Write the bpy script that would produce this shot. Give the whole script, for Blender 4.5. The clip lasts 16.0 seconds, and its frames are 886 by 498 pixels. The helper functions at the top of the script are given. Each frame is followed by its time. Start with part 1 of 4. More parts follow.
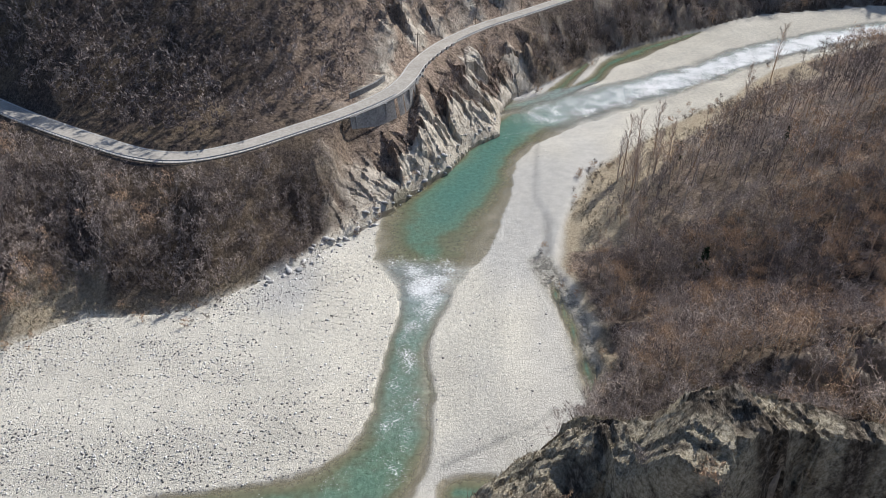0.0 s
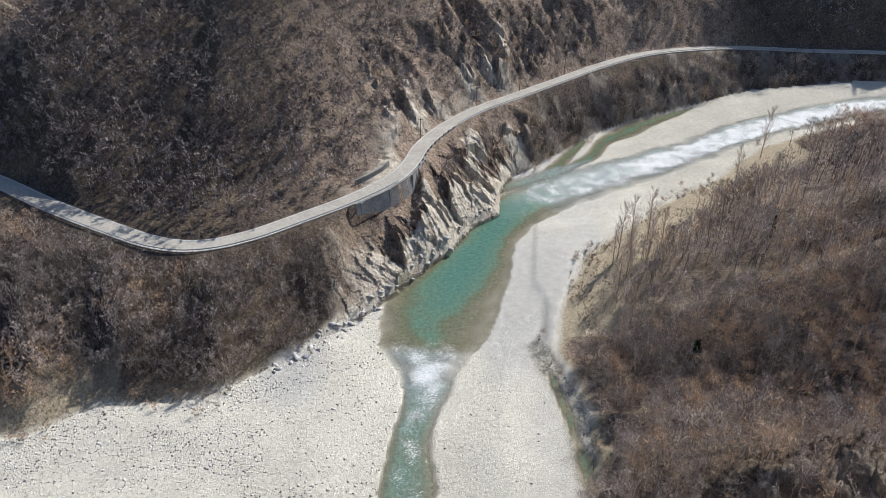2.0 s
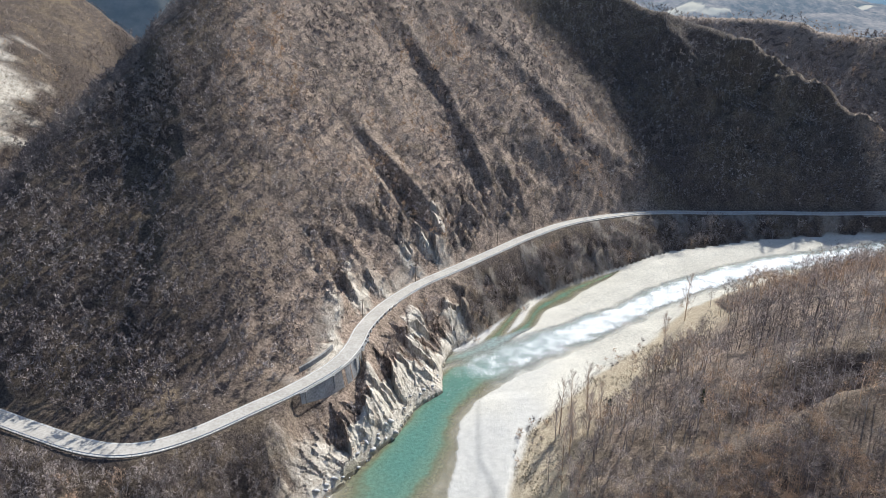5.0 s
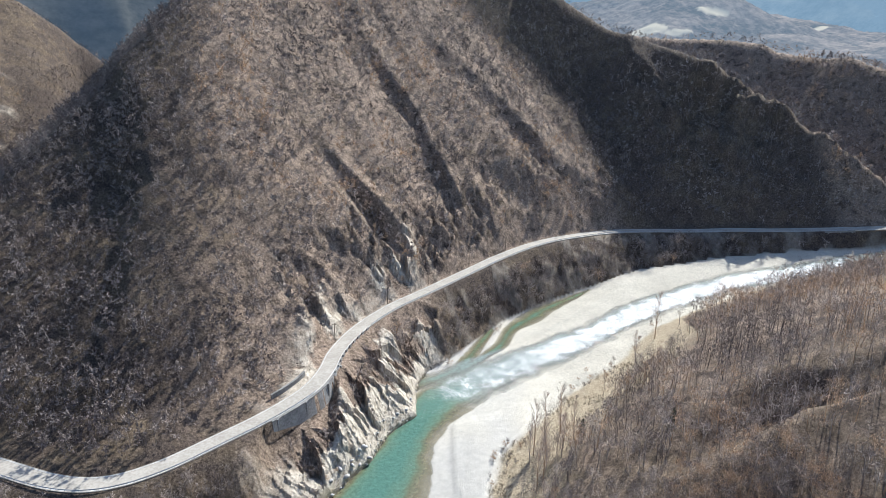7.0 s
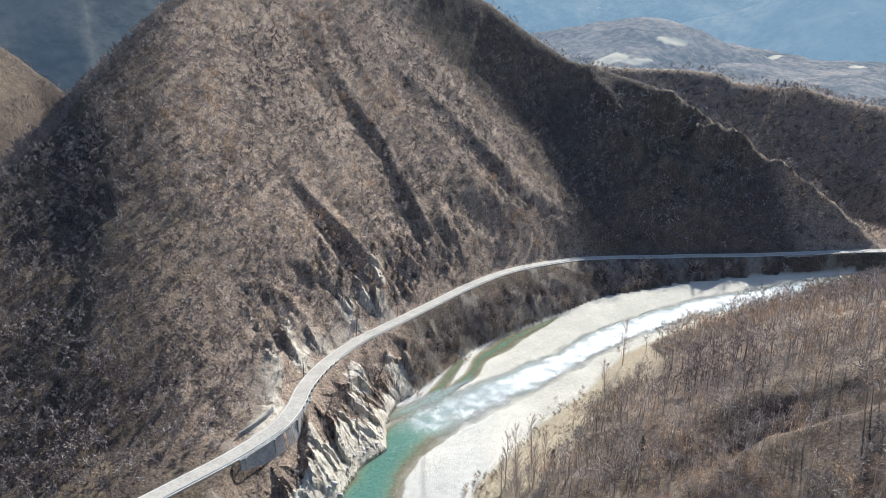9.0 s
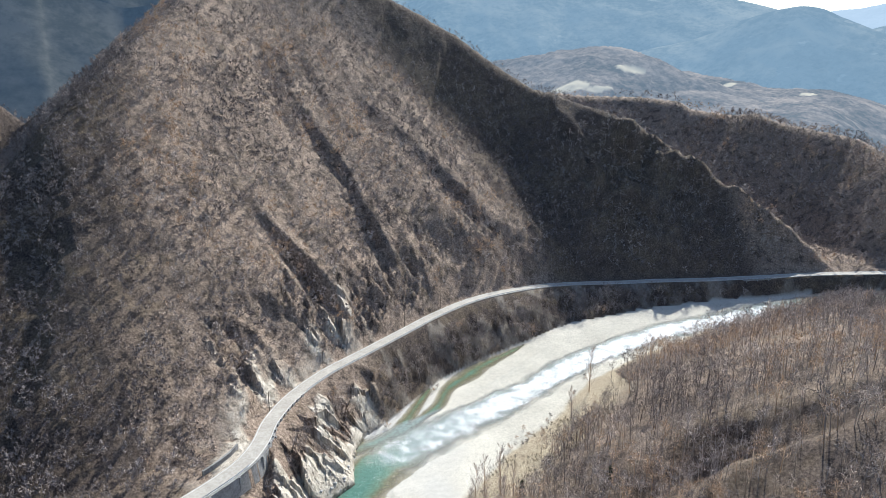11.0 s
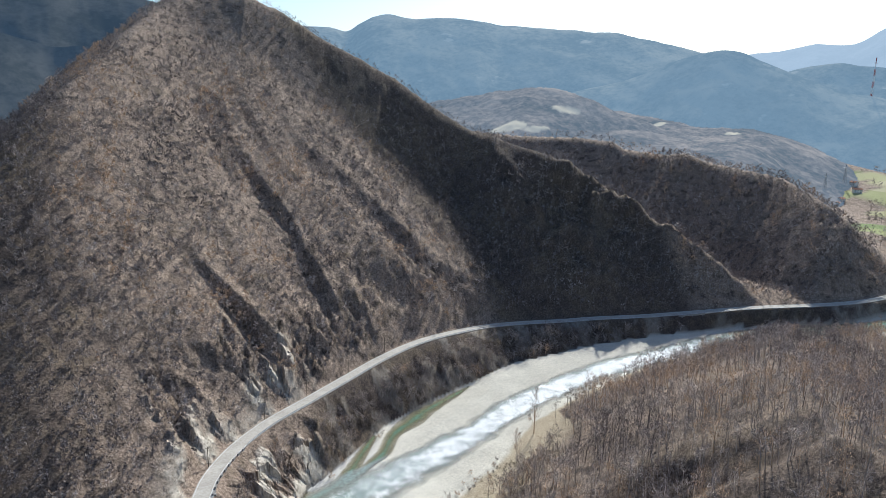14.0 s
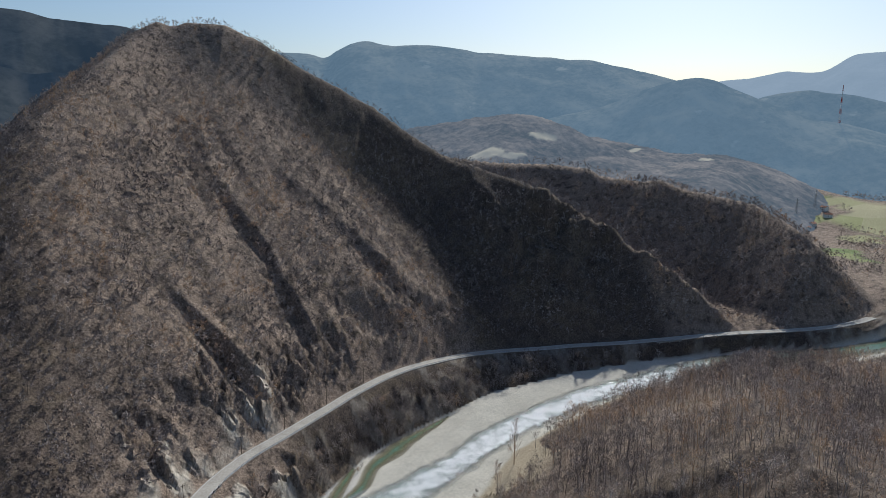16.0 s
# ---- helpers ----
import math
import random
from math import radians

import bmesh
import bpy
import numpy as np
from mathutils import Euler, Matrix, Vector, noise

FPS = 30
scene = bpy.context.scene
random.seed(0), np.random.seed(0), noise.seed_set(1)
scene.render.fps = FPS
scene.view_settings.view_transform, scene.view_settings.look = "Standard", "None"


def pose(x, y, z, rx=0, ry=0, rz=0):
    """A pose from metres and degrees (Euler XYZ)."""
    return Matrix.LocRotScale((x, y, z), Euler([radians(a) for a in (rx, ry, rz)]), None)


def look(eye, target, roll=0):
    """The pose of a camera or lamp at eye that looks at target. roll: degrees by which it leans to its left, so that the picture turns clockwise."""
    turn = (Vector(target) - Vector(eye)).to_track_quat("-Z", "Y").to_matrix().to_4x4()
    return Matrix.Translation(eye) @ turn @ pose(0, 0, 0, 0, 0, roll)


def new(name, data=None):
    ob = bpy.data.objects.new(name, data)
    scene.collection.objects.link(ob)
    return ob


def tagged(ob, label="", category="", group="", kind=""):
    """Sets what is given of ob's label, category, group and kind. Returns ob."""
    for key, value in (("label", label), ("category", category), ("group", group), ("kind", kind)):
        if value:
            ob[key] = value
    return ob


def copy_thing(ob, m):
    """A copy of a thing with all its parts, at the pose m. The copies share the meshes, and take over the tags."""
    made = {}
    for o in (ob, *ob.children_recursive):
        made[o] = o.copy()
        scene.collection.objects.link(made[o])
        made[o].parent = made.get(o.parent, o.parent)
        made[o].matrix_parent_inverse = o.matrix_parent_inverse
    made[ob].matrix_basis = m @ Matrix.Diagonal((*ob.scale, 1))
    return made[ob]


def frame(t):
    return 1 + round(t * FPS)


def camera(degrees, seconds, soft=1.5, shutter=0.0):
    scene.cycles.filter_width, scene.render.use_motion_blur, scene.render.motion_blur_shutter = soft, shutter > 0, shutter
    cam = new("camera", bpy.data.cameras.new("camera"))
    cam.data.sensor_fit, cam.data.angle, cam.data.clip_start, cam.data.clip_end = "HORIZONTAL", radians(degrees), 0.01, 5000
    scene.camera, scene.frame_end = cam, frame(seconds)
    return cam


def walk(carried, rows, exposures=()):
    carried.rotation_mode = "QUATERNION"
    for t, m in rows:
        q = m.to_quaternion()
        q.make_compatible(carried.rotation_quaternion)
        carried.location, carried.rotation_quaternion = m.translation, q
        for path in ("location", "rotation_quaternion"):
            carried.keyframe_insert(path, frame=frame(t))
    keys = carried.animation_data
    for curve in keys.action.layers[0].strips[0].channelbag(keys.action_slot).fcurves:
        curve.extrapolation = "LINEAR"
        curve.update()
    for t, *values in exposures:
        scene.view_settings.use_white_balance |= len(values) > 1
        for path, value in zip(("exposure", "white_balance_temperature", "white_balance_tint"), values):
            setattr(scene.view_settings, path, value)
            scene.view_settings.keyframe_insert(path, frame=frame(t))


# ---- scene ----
cam = camera(64.3, 16.0, soft=0.8)
METRES, EYE, TILT, LEAN, TURN = 45.6, 115.2, -36.0, 0.0, 0.0
ROWS = [
    (0.0, 0.0, 0.0, 0.0, 0.0, 0.0, -0.0),
    (0.5, -0.0018, -0.0438, 0.0621, 0.0, -0.1, -0.06),
    (1.0, -0.0038, -0.0868, 0.1252, 0.02, -0.11, -0.07),
    (1.5, -0.0061, -0.1324, 0.1918, 0.05, 1.52, -0.06),
    (2.0, -0.0062, -0.1785, 0.2559, 0.07, 3.62, -0.07),
    (2.5, -0.0078, -0.2268, 0.3194, 0.15, 5.68, -0.1),
    (3.0, -0.007, -0.2689, 0.3819, 0.2, 7.76, -0.11),
    (3.5, -0.0056, -0.3094, 0.4298, -0.08, 9.77, 0.02),
    (4.0, -0.0088, -0.3383, 0.4679, -1.58, 11.68, 1.02),
    (4.5, -0.0104, -0.372, 0.5129, -3.14, 13.61, 2.09),
    (7.0, -0.0118, -0.4214, 0.5821, -6.29, 16.1, 4.21),
    (7.5, -0.0115, -0.4317, 0.5944, -6.7, 16.57, 4.5),
    (8.0, -0.0119, -0.4422, 0.6063, -7.23, 17.04, 4.86),
    (8.5, -0.0113, -0.4516, 0.6192, -7.92, 17.47, 5.31),
    (9.0, -0.0106, -0.4608, 0.631, -8.51, 17.93, 5.67),
    (11.5, -0.0111, -0.5037, 0.6885, -11.61, 20.01, 7.6),
    (12.0, -0.0114, -0.5121, 0.6996, -12.33, 20.4, 8.07),
    (12.5, -0.012, -0.5214, 0.7121, -13.02, 20.77, 8.51),
    (13.0, -0.0122, -0.5302, 0.7232, -13.7, 21.16, 8.94),
    (13.5, -0.0125, -0.539, 0.7356, -14.39, 21.54, 9.37),
    (14.0, -0.0125, -0.5476, 0.7497, -14.97, 21.92, 9.72),
    (14.5, -0.0134, -0.5563, 0.763, -15.4, 22.33, 9.99),
    (15.0, -0.0129, -0.5662, 0.7772, -15.77, 22.74, 10.22),
    (15.5, -0.0133, -0.5773, 0.7925, -16.13, 23.16, 10.43),
    (16.0, -0.0141, -0.588, 0.8075, -16.48, 23.57, 10.66),
]
walk(cam, [(t, pose(0, 0, EYE, TILT, LEAN, TURN) @ pose(METRES * x, METRES * y, METRES * z, 90 + pitch, roll, yaw)) for t, x, y, z, yaw, pitch, roll in ROWS],
     exposures=[(0, 0.15, 6150, 11), (2, 0.24, 6150, 10), (4.5, 0.62, 6050, 9), (8, 0.74, 6000, 8), (12.5, 0.7, 5950, 7), (14.5, 0.2, 5900, 7), (16, -0.28, 5950, 8)])

# ---- light: one sun ahead and to the right, clear sky ----
SUN_AZ, SUN_EL = 38.0, 36.0
world = bpy.data.worlds.new("sky")
scene.world = world
world.use_nodes = True
wn = world.node_tree.nodes
sky = wn.new("ShaderNodeTexSky")
sky.sky_type, sky.sun_disc = "NISHITA", False
sky.sun_elevation, sky.sun_rotation = radians(SUN_EL), radians(SUN_AZ)
sky.air_density, sky.dust_density, sky.ozone_density = 1.0, 1.2, 4.0
wn["Background"].inputs["Strength"].default_value = 0.102
world.node_tree.links.new(sky.outputs[0], wn["Background"].inputs[0])
sun_data = bpy.data.lights.new("sun", "SUN")
sun_data.energy, sun_data.angle, sun_data.color = 5.0, radians(0.6), (1.0, 0.955, 0.88)
sun = new("sun", sun_data)
saz, sel = radians(SUN_AZ), radians(SUN_EL)
sun.matrix_world = look((1000 * math.sin(saz) * math.cos(sel), 1000 * math.cos(saz) * math.cos(sel), 1000 * math.sin(sel)), (0, 0, 0))


# ---- materials ----
class Nodes:
    """Short hand for a node material."""

    def __init__(self, name):
        self.mat = bpy.data.materials.new(name)
        self.mat.use_nodes = True
        self.tree = self.mat.node_tree
        self.bsdf = self.tree.nodes["Principled BSDF"]
        self.pos = self.add("ShaderNodeNewGeometry").outputs["Position"]

    def add(self, kind):
        return self.tree.nodes.new(kind)

    def link(self, a, b):
        self.tree.links.new(a, b)

    def noise(self, scale, detail=4.0, rough=0.6, stretch=None, turn=(0, 0, 0)):
        n = self.add("ShaderNodeTexNoise")
        n.inputs["Scale"].default_value, n.inputs["Detail"].default_value = scale, detail
        n.inputs["Roughness"].default_value = rough
        src = self.pos
        if stretch:
            m = self.add("ShaderNodeMapping")
            m.inputs["Scale"].default_value, m.inputs["Rotation"].default_value = stretch, [radians(a) for a in turn]
            self.link(src, m.inputs["Vector"])
            src = m.outputs[0]
        self.link(src, n.inputs["Vector"])
        return n.outputs[0]

    def cells(self, scale, out="Color", feature="F1", rand=1.0):
        n = self.add("ShaderNodeTexVoronoi")
        n.feature = feature
        n.inputs["Scale"].default_value, n.inputs["Randomness"].default_value = scale, rand
        self.link(self.pos, n.inputs["Vector"])
        return n.outputs[out]

    def ramp(self, src, *stops):
        n = self.add("ShaderNodeValToRGB")
        el = n.color_ramp.elements
        while len(el) < len(stops):
            el.new(0.5)
        for e, (p, c) in zip(el, stops):
            e.position = p
            e.color = (*c, 1) if isinstance(c, tuple) else (c, c, c, 1)
        self.link(src, n.inputs[0])
        return n.outputs[0]

    def mix(self, fac, a, b, kind="MIX"):
        n = self.add("ShaderNodeMix")
        n.data_type, n.blend_type = "RGBA", kind
        for v, k in ((fac, 0), (a, 6), (b, 7)):
            if isinstance(v, (int, float)):
                n.inputs[k].default_value = v if k == 0 else (v, v, v, 1)
            elif isinstance(v, tuple):
                n.inputs[k].default_value = (*v, 1)
            else:
                self.link(v, n.inputs[k])
        return n.outputs[2]

    def math(self, op, a, b=0.5, clamp=False):
        n = self.add("ShaderNodeMath")
        n.operation, n.use_clamp = op, clamp
        for i, v in enumerate((a, b)):
            if isinstance(v, (int, float)):
                n.inputs[i].default_value = v
            else:
                self.link(v, n.inputs[i])
        return n.outputs[0]

    def attr(self, name):
        n = self.add("ShaderNodeAttribute")
        n.attribute_name = name
        return n.outputs["Fac"]

    def island(self):
        return self.add("ShaderNodeNewGeometry").outputs["Random Per Island"]

    def one(self):
        return self.add("ShaderNodeObjectInfo").outputs["Random"]

    def bump(self, height, distance, strength=1.0):
        n = self.add("ShaderNodeBump")
        n.inputs["Distance"].default_value, n.inputs["Strength"].default_value = distance, strength
        self.link(height, n.inputs["Height"])
        self.link(n.outputs[0], self.bsdf.inputs["Normal"])
        return n

    def done(self, colour, rough=0.9, spec=0.2):
        if isinstance(colour, tuple):
            self.bsdf.inputs["Base Color"].default_value = (*colour, 1)
        else:
            self.link(colour, self.bsdf.inputs["Base Color"])
        if isinstance(rough, (int, float)):
            self.bsdf.inputs["Roughness"].default_value = rough
        else:
            self.link(rough, self.bsdf.inputs["Roughness"])
        self.bsdf.inputs["Specular IOR Level"].default_value = spec
        return self.mat


def ground_material():
    k = Nodes("valley_ground")
    big, mid, fine, grain = k.noise(0.02, 3), k.noise(0.15, 4), k.noise(1.1, 5, 0.7), k.noise(4.0, 4, 0.7)
    speck = k.math("ADD", k.math("MULTIPLY", fine, 0.55), k.math("MULTIPLY", grain, 0.45))
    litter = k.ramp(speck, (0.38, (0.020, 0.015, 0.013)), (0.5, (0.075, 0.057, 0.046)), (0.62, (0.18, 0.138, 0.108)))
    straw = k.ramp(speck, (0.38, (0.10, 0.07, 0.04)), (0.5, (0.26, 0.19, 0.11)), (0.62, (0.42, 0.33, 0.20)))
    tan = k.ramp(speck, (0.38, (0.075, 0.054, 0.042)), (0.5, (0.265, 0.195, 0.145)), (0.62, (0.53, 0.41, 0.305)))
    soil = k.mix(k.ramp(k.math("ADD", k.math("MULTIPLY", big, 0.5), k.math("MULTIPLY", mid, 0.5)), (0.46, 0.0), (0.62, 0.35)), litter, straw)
    # paler litter; on the big hill it carries the sunlit facet's brightness
    soil = k.mix(k.math("MULTIPLY", k.attr("open_sunlit"), k.ramp(k.noise(0.16, 6, 0.75), (0.38, 0.0), (0.52, 0.95))), soil, tan)
    dry = k.ramp(speck, (0.38, (0.22, 0.17, 0.11)), (0.6, (0.50, 0.42, 0.295)))
    soil = k.mix(k.attr("grass"), soil, dry)
    # river gravel: pale grey cobbles with darker ones between them
    grit = k.noise(2.2, 6, 0.8)
    base = k.ramp(grit, (0.34, 0.30), (0.46, 0.50), (0.62, 0.63))
    stones = k.ramp(k.cells(1.3), (0.0, 0.16), (0.16, 0.30), (0.24, 0.54), (0.85, 0.60), (0.93, 0.74))
    small = k.ramp(k.cells(3.6), (0.0, 0.18), (0.22, 0.40), (0.3, 0.54), (0.8, 0.60))
    pebble = k.mix(0.5, base, k.mix(0.55, stones, small))
    coarse = k.mix(0.5, k.ramp(k.cells(1.1), (0.1, 0.10), (0.5, 0.27), (0.9, 0.50)), k.ramp(k.cells(2.3), (0.1, 0.10), (0.5, 0.27), (0.9, 0.48)))
    pebble = k.mix(k.attr("stones"), pebble, coarse)
    patches = k.ramp(k.noise(0.05, 4), (0.35, (1.06, 0.98, 0.815)), (0.65, (1.25, 1.16, 0.965)))
    gravel = k.mix(1.0, pebble, patches, "MULTIPLY")
    sand = k.ramp(k.noise(0.4, 6), (0.3, (0.47, 0.445, 0.395)), (0.7, (0.58, 0.55, 0.49)))
    gravel = k.mix(k.math("MULTIPLY", k.attr("sand"), k.math("SUBTRACT", 1.0, k.attr("stones"))), gravel, sand)
    silt = k.ramp(mid, (0.3, (0.22, 0.195, 0.135)), (0.7, (0.36, 0.32, 0.235)))
    gravel = k.mix(k.attr("wet"), gravel, silt)
    gravel = k.mix(k.attr("drift"), gravel, (0.24, 0.225, 0.20))
    # layered rock
    strata = k.noise(0.5, 7, 0.7, (1.0, 0.45, 0.7), (35, 25, 30))
    crack = k.ramp(k.noise(1.6, 5, 0.7, (1.0, 0.4, 0.7), (35, 25, 30)), (0.32, 0.45), (0.40, 1.0))
    rock = k.ramp(strata, (0.3, (0.20, 0.17, 0.13)), (0.42, (0.44, 0.38, 0.30)), (0.60, (0.66, 0.585, 0.475)))
    rock = k.mix(1.0, rock, crack, "MULTIPLY")
    rock = k.mix(1.0, rock, k.ramp(k.noise(0.22, 4), (0.35, 0.78), (0.65, 1.12)), "MULTIPLY")
    col = k.mix(k.attr("rock"), soil, rock)
    col = k.mix(k.attr("gravel"), col, gravel)
    plots = k.ramp(k.cells(0.012), (0.3, (0.16, 0.20, 0.07)), (0.5, (0.28, 0.29, 0.12)), (0.8, (0.40, 0.36, 0.21)))
    col = k.mix(k.attr("field"), col, plots)
    stony = k.math("MULTIPLY", k.cells(1.9, "Distance"), k.math("MULTIPLY", k.attr("gravel"), 0.03))
    h = k.math("ADD", k.math("MULTIPLY", k.math("ADD", strata, crack), k.attr("rock")), k.math("MULTIPLY", speck, 0.7))
    k.bump(k.math("SUBTRACT", h, stony), 1.0, 0.8)
    return k.done(col, 0.95, 0.15)


def water_material():
    k = Nodes("river_water")
    depth, rapid = k.attr("depth"), k.attr("rapid")
    d2 = k.math("ADD", depth, k.math("MULTIPLY", k.math("SUBTRACT", k.noise(0.10, 4), 0.5), 0.55))
    col = k.ramp(d2, (0.0, (0.38, 0.35, 0.28)), (0.14, (0.26, 0.235, 0.15)), (0.34, (0.16, 0.17, 0.10)), (0.5, (0.115, 0.185, 0.125)), (0.9, (0.085, 0.18, 0.135)))
    col = k.mix(k.ramp(k.attr("fast"), (0.35, 0.0), (0.7, 0.75)), col, (0.30, 0.34, 0.33))
    wave = k.noise(2.4, 6, 0.8, (0.7, 1.2, 1.0), (0, 0, 40))
    # white of the rapids: real froth, plus sun glints painted into the colour
    foam_glint = k.ramp(k.math("ADD", k.math("MULTIPLY", rapid, 0.62), k.math("MULTIPLY", k.math("SUBTRACT", k.math("ADD", k.math("MULTIPLY", wave, 0.7), k.math("MULTIPLY", k.noise(0.16, 3), 0.3)), 0.5), 3.0)), (0.38, 0.0), (0.62, 1.0))
    col = k.mix(1.0, col, k.ramp(k.noise(0.8, 6, 0.75), (0.36, 0.72), (0.64, 1.2)), "MULTIPLY")
    col = k.mix(foam_glint, col, (0.82, 0.83, 0.81))
    ripple = k.math("ADD", k.math("MULTIPLY", k.noise(1.1, 4, 0.65), 0.22), k.math("MULTIPLY", wave, k.math("MULTIPLY", rapid, 1.1)))
    k.bump(ripple, 0.9, 0.6)
    k.link(k.ramp(k.math("MAXIMUM", d2, foam_glint), (0.0, 0.12), (0.2, 0.65), (0.5, 1.0)), k.bsdf.inputs["Alpha"])
    k.bsdf.inputs["IOR"].default_value = 1.33
    return k.done(col, k.ramp(foam_glint, (0.0, 0.07), (1.0, 0.26)), 0.6)


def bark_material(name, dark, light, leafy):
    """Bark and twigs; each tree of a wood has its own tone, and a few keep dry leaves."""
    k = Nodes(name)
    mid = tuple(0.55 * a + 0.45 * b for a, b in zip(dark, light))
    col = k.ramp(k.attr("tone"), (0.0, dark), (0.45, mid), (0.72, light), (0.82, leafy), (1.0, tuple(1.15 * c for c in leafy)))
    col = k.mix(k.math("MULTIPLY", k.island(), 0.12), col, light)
    return k.done(col, 0.9, 0.1)


def plain(name, low, high, scale=1.5, rough=0.9, spec=0.2, bump=0.0, metal=0.0):
    """A worn surface between two tones."""
    k = Nodes(name)
    both = k.math("ADD", k.math("MULTIPLY", k.noise(scale, 5), 0.6), k.math("MULTIPLY", k.noise(scale * 0.15, 3), 0.4))
    if bump:
        k.bump(k.noise(scale * 2, 5), bump)
    k.bsdf.inputs["Metallic"].default_value = metal
    return k.done(k.ramp(both, (0.38, low), (0.62, high)), rough, spec)


def distance_material(name, low, high, haze_glow, strength, clearings=0.6):
    """Far ranges of the backdrop, their air haze put in as bluish emission."""
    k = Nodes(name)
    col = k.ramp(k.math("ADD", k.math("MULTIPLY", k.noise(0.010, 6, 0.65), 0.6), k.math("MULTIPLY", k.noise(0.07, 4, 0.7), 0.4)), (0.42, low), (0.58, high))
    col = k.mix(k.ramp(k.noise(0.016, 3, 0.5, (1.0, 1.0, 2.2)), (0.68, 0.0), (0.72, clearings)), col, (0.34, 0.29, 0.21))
    k.bsdf.inputs["Emission Color"].default_value = (*haze_glow, 1)
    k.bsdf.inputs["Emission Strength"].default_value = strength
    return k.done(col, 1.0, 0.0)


GROUND, WATER = ground_material(), water_material()
TWIG = bark_material("bare_twigs", (0.115, 0.095, 0.092), (0.52, 0.435, 0.37), (0.47, 0.32, 0.20))
ASPHALT = plain("worn_asphalt", (0.33, 0.30, 0.255), (0.47, 0.43, 0.37), 1.2)
CONCRETE = plain("weathered_concrete", (0.16, 0.155, 0.145), (0.33, 0.32, 0.30), 0.8, bump=0.1)
STONEWORK = plain("old_stonework", (0.20, 0.19, 0.175), (0.42, 0.40, 0.37), 1.6, bump=0.15)
STEEL = plain("galvanised_steel", (0.30, 0.31, 0.32), (0.50, 0.51, 0.52), 2.0, 0.45, 0.5, metal=0.6)
POLEWOOD = plain("weathered_pole_wood", (0.10, 0.08, 0.06), (0.22, 0.18, 0.14), 3.0)
PAINT = plain("worn_white_line", (0.55, 0.55, 0.53), (0.75, 0.75, 0.72), 3.0)
WIRE = plain("dark_cable", (0.03, 0.03, 0.03), (0.06, 0.06, 0.06), 3.0)
NEEDLE = plain("dark_conifer_needles", (0.012, 0.022, 0.010), (0.035, 0.055, 0.022), 2.0)
PLASTER = plain("pale_plaster", (0.60, 0.55, 0.48), (0.80, 0.76, 0.70), 0.5)
TILES = plain("clay_roof_tiles", (0.22, 0.10, 0.06), (0.36, 0.19, 0.12), 1.0)
GLASS = plain("dark_window", (0.03, 0.035, 0.04), (0.06, 0.065, 0.07), 1.0, 0.15, 0.5)
RED = plain("red_mast_paint", (0.40, 0.05, 0.03), (0.50, 0.08, 0.05), 1.0)
WHITE = plain("white_mast_paint", (0.70, 0.70, 0.68), (0.80, 0.80, 0.78), 1.0)
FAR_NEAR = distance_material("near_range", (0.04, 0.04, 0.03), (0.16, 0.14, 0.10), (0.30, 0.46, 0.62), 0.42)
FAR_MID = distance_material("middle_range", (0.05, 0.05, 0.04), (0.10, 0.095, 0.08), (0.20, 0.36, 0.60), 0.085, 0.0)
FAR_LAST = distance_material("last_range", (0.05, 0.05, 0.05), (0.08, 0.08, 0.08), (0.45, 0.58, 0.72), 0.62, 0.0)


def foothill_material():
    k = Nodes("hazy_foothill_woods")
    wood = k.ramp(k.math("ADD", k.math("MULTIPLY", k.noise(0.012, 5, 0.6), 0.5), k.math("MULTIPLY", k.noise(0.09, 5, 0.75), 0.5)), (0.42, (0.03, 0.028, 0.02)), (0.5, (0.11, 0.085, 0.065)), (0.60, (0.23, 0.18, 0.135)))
    # air haze over the woods, put in as a bluish emission
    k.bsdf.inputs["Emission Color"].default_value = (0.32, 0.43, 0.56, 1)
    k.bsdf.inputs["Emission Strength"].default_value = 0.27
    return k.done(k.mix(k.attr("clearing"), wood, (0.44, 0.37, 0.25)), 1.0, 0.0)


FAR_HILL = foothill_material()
BOULDER = plain("pale_river_boulder", (0.30, 0.29, 0.275), (0.58, 0.56, 0.53), 0.9, bump=0.2)


def cobble_material():
    k = Nodes("river_cobbles")
    return k.done(k.ramp(k.island(), (0.0, (0.13, 0.125, 0.115)), (0.35, (0.28, 0.27, 0.25)), (0.6, (0.48, 0.465, 0.44)), (1.0, (0.74, 0.72, 0.68))), 0.9, 0.2)


COBBLES = cobble_material()
STRAW = plain("dry_grass_blades", (0.24, 0.20, 0.135), (0.47, 0.41, 0.31), 0.6)


def crag_material():
    k = Nodes("weathered_crag_rock")
    strata = k.noise(1.5, 8, 0.8, (1.0, 0.4, 0.7), (35, 25, 30))
    rock = k.ramp(strata, (0.36, (0.026, 0.021, 0.016)), (0.50, (0.105, 0.084, 0.062)), (0.66, (0.46, 0.385, 0.295)))
    fine = k.noise(2.6, 6, 0.75)
    turf = k.ramp(fine, (0.38, (0.24, 0.20, 0.13)), (0.6, (0.66, 0.58, 0.435)))
    soft = k.math("MULTIPLY", k.attr("grass"), k.ramp(k.noise(0.5, 5, 0.7), (0.36, 0.0), (0.5, 0.95)))
    k.bump(k.math("ADD", strata, k.math("MULTIPLY", fine, 0.9)), 0.6, 0.9)
    return k.done(k.mix(soft, rock, turf), 0.95, 0.1)


CRAG = crag_material()


# ---- the valley: plan in units of K metres ----
K = 1.2


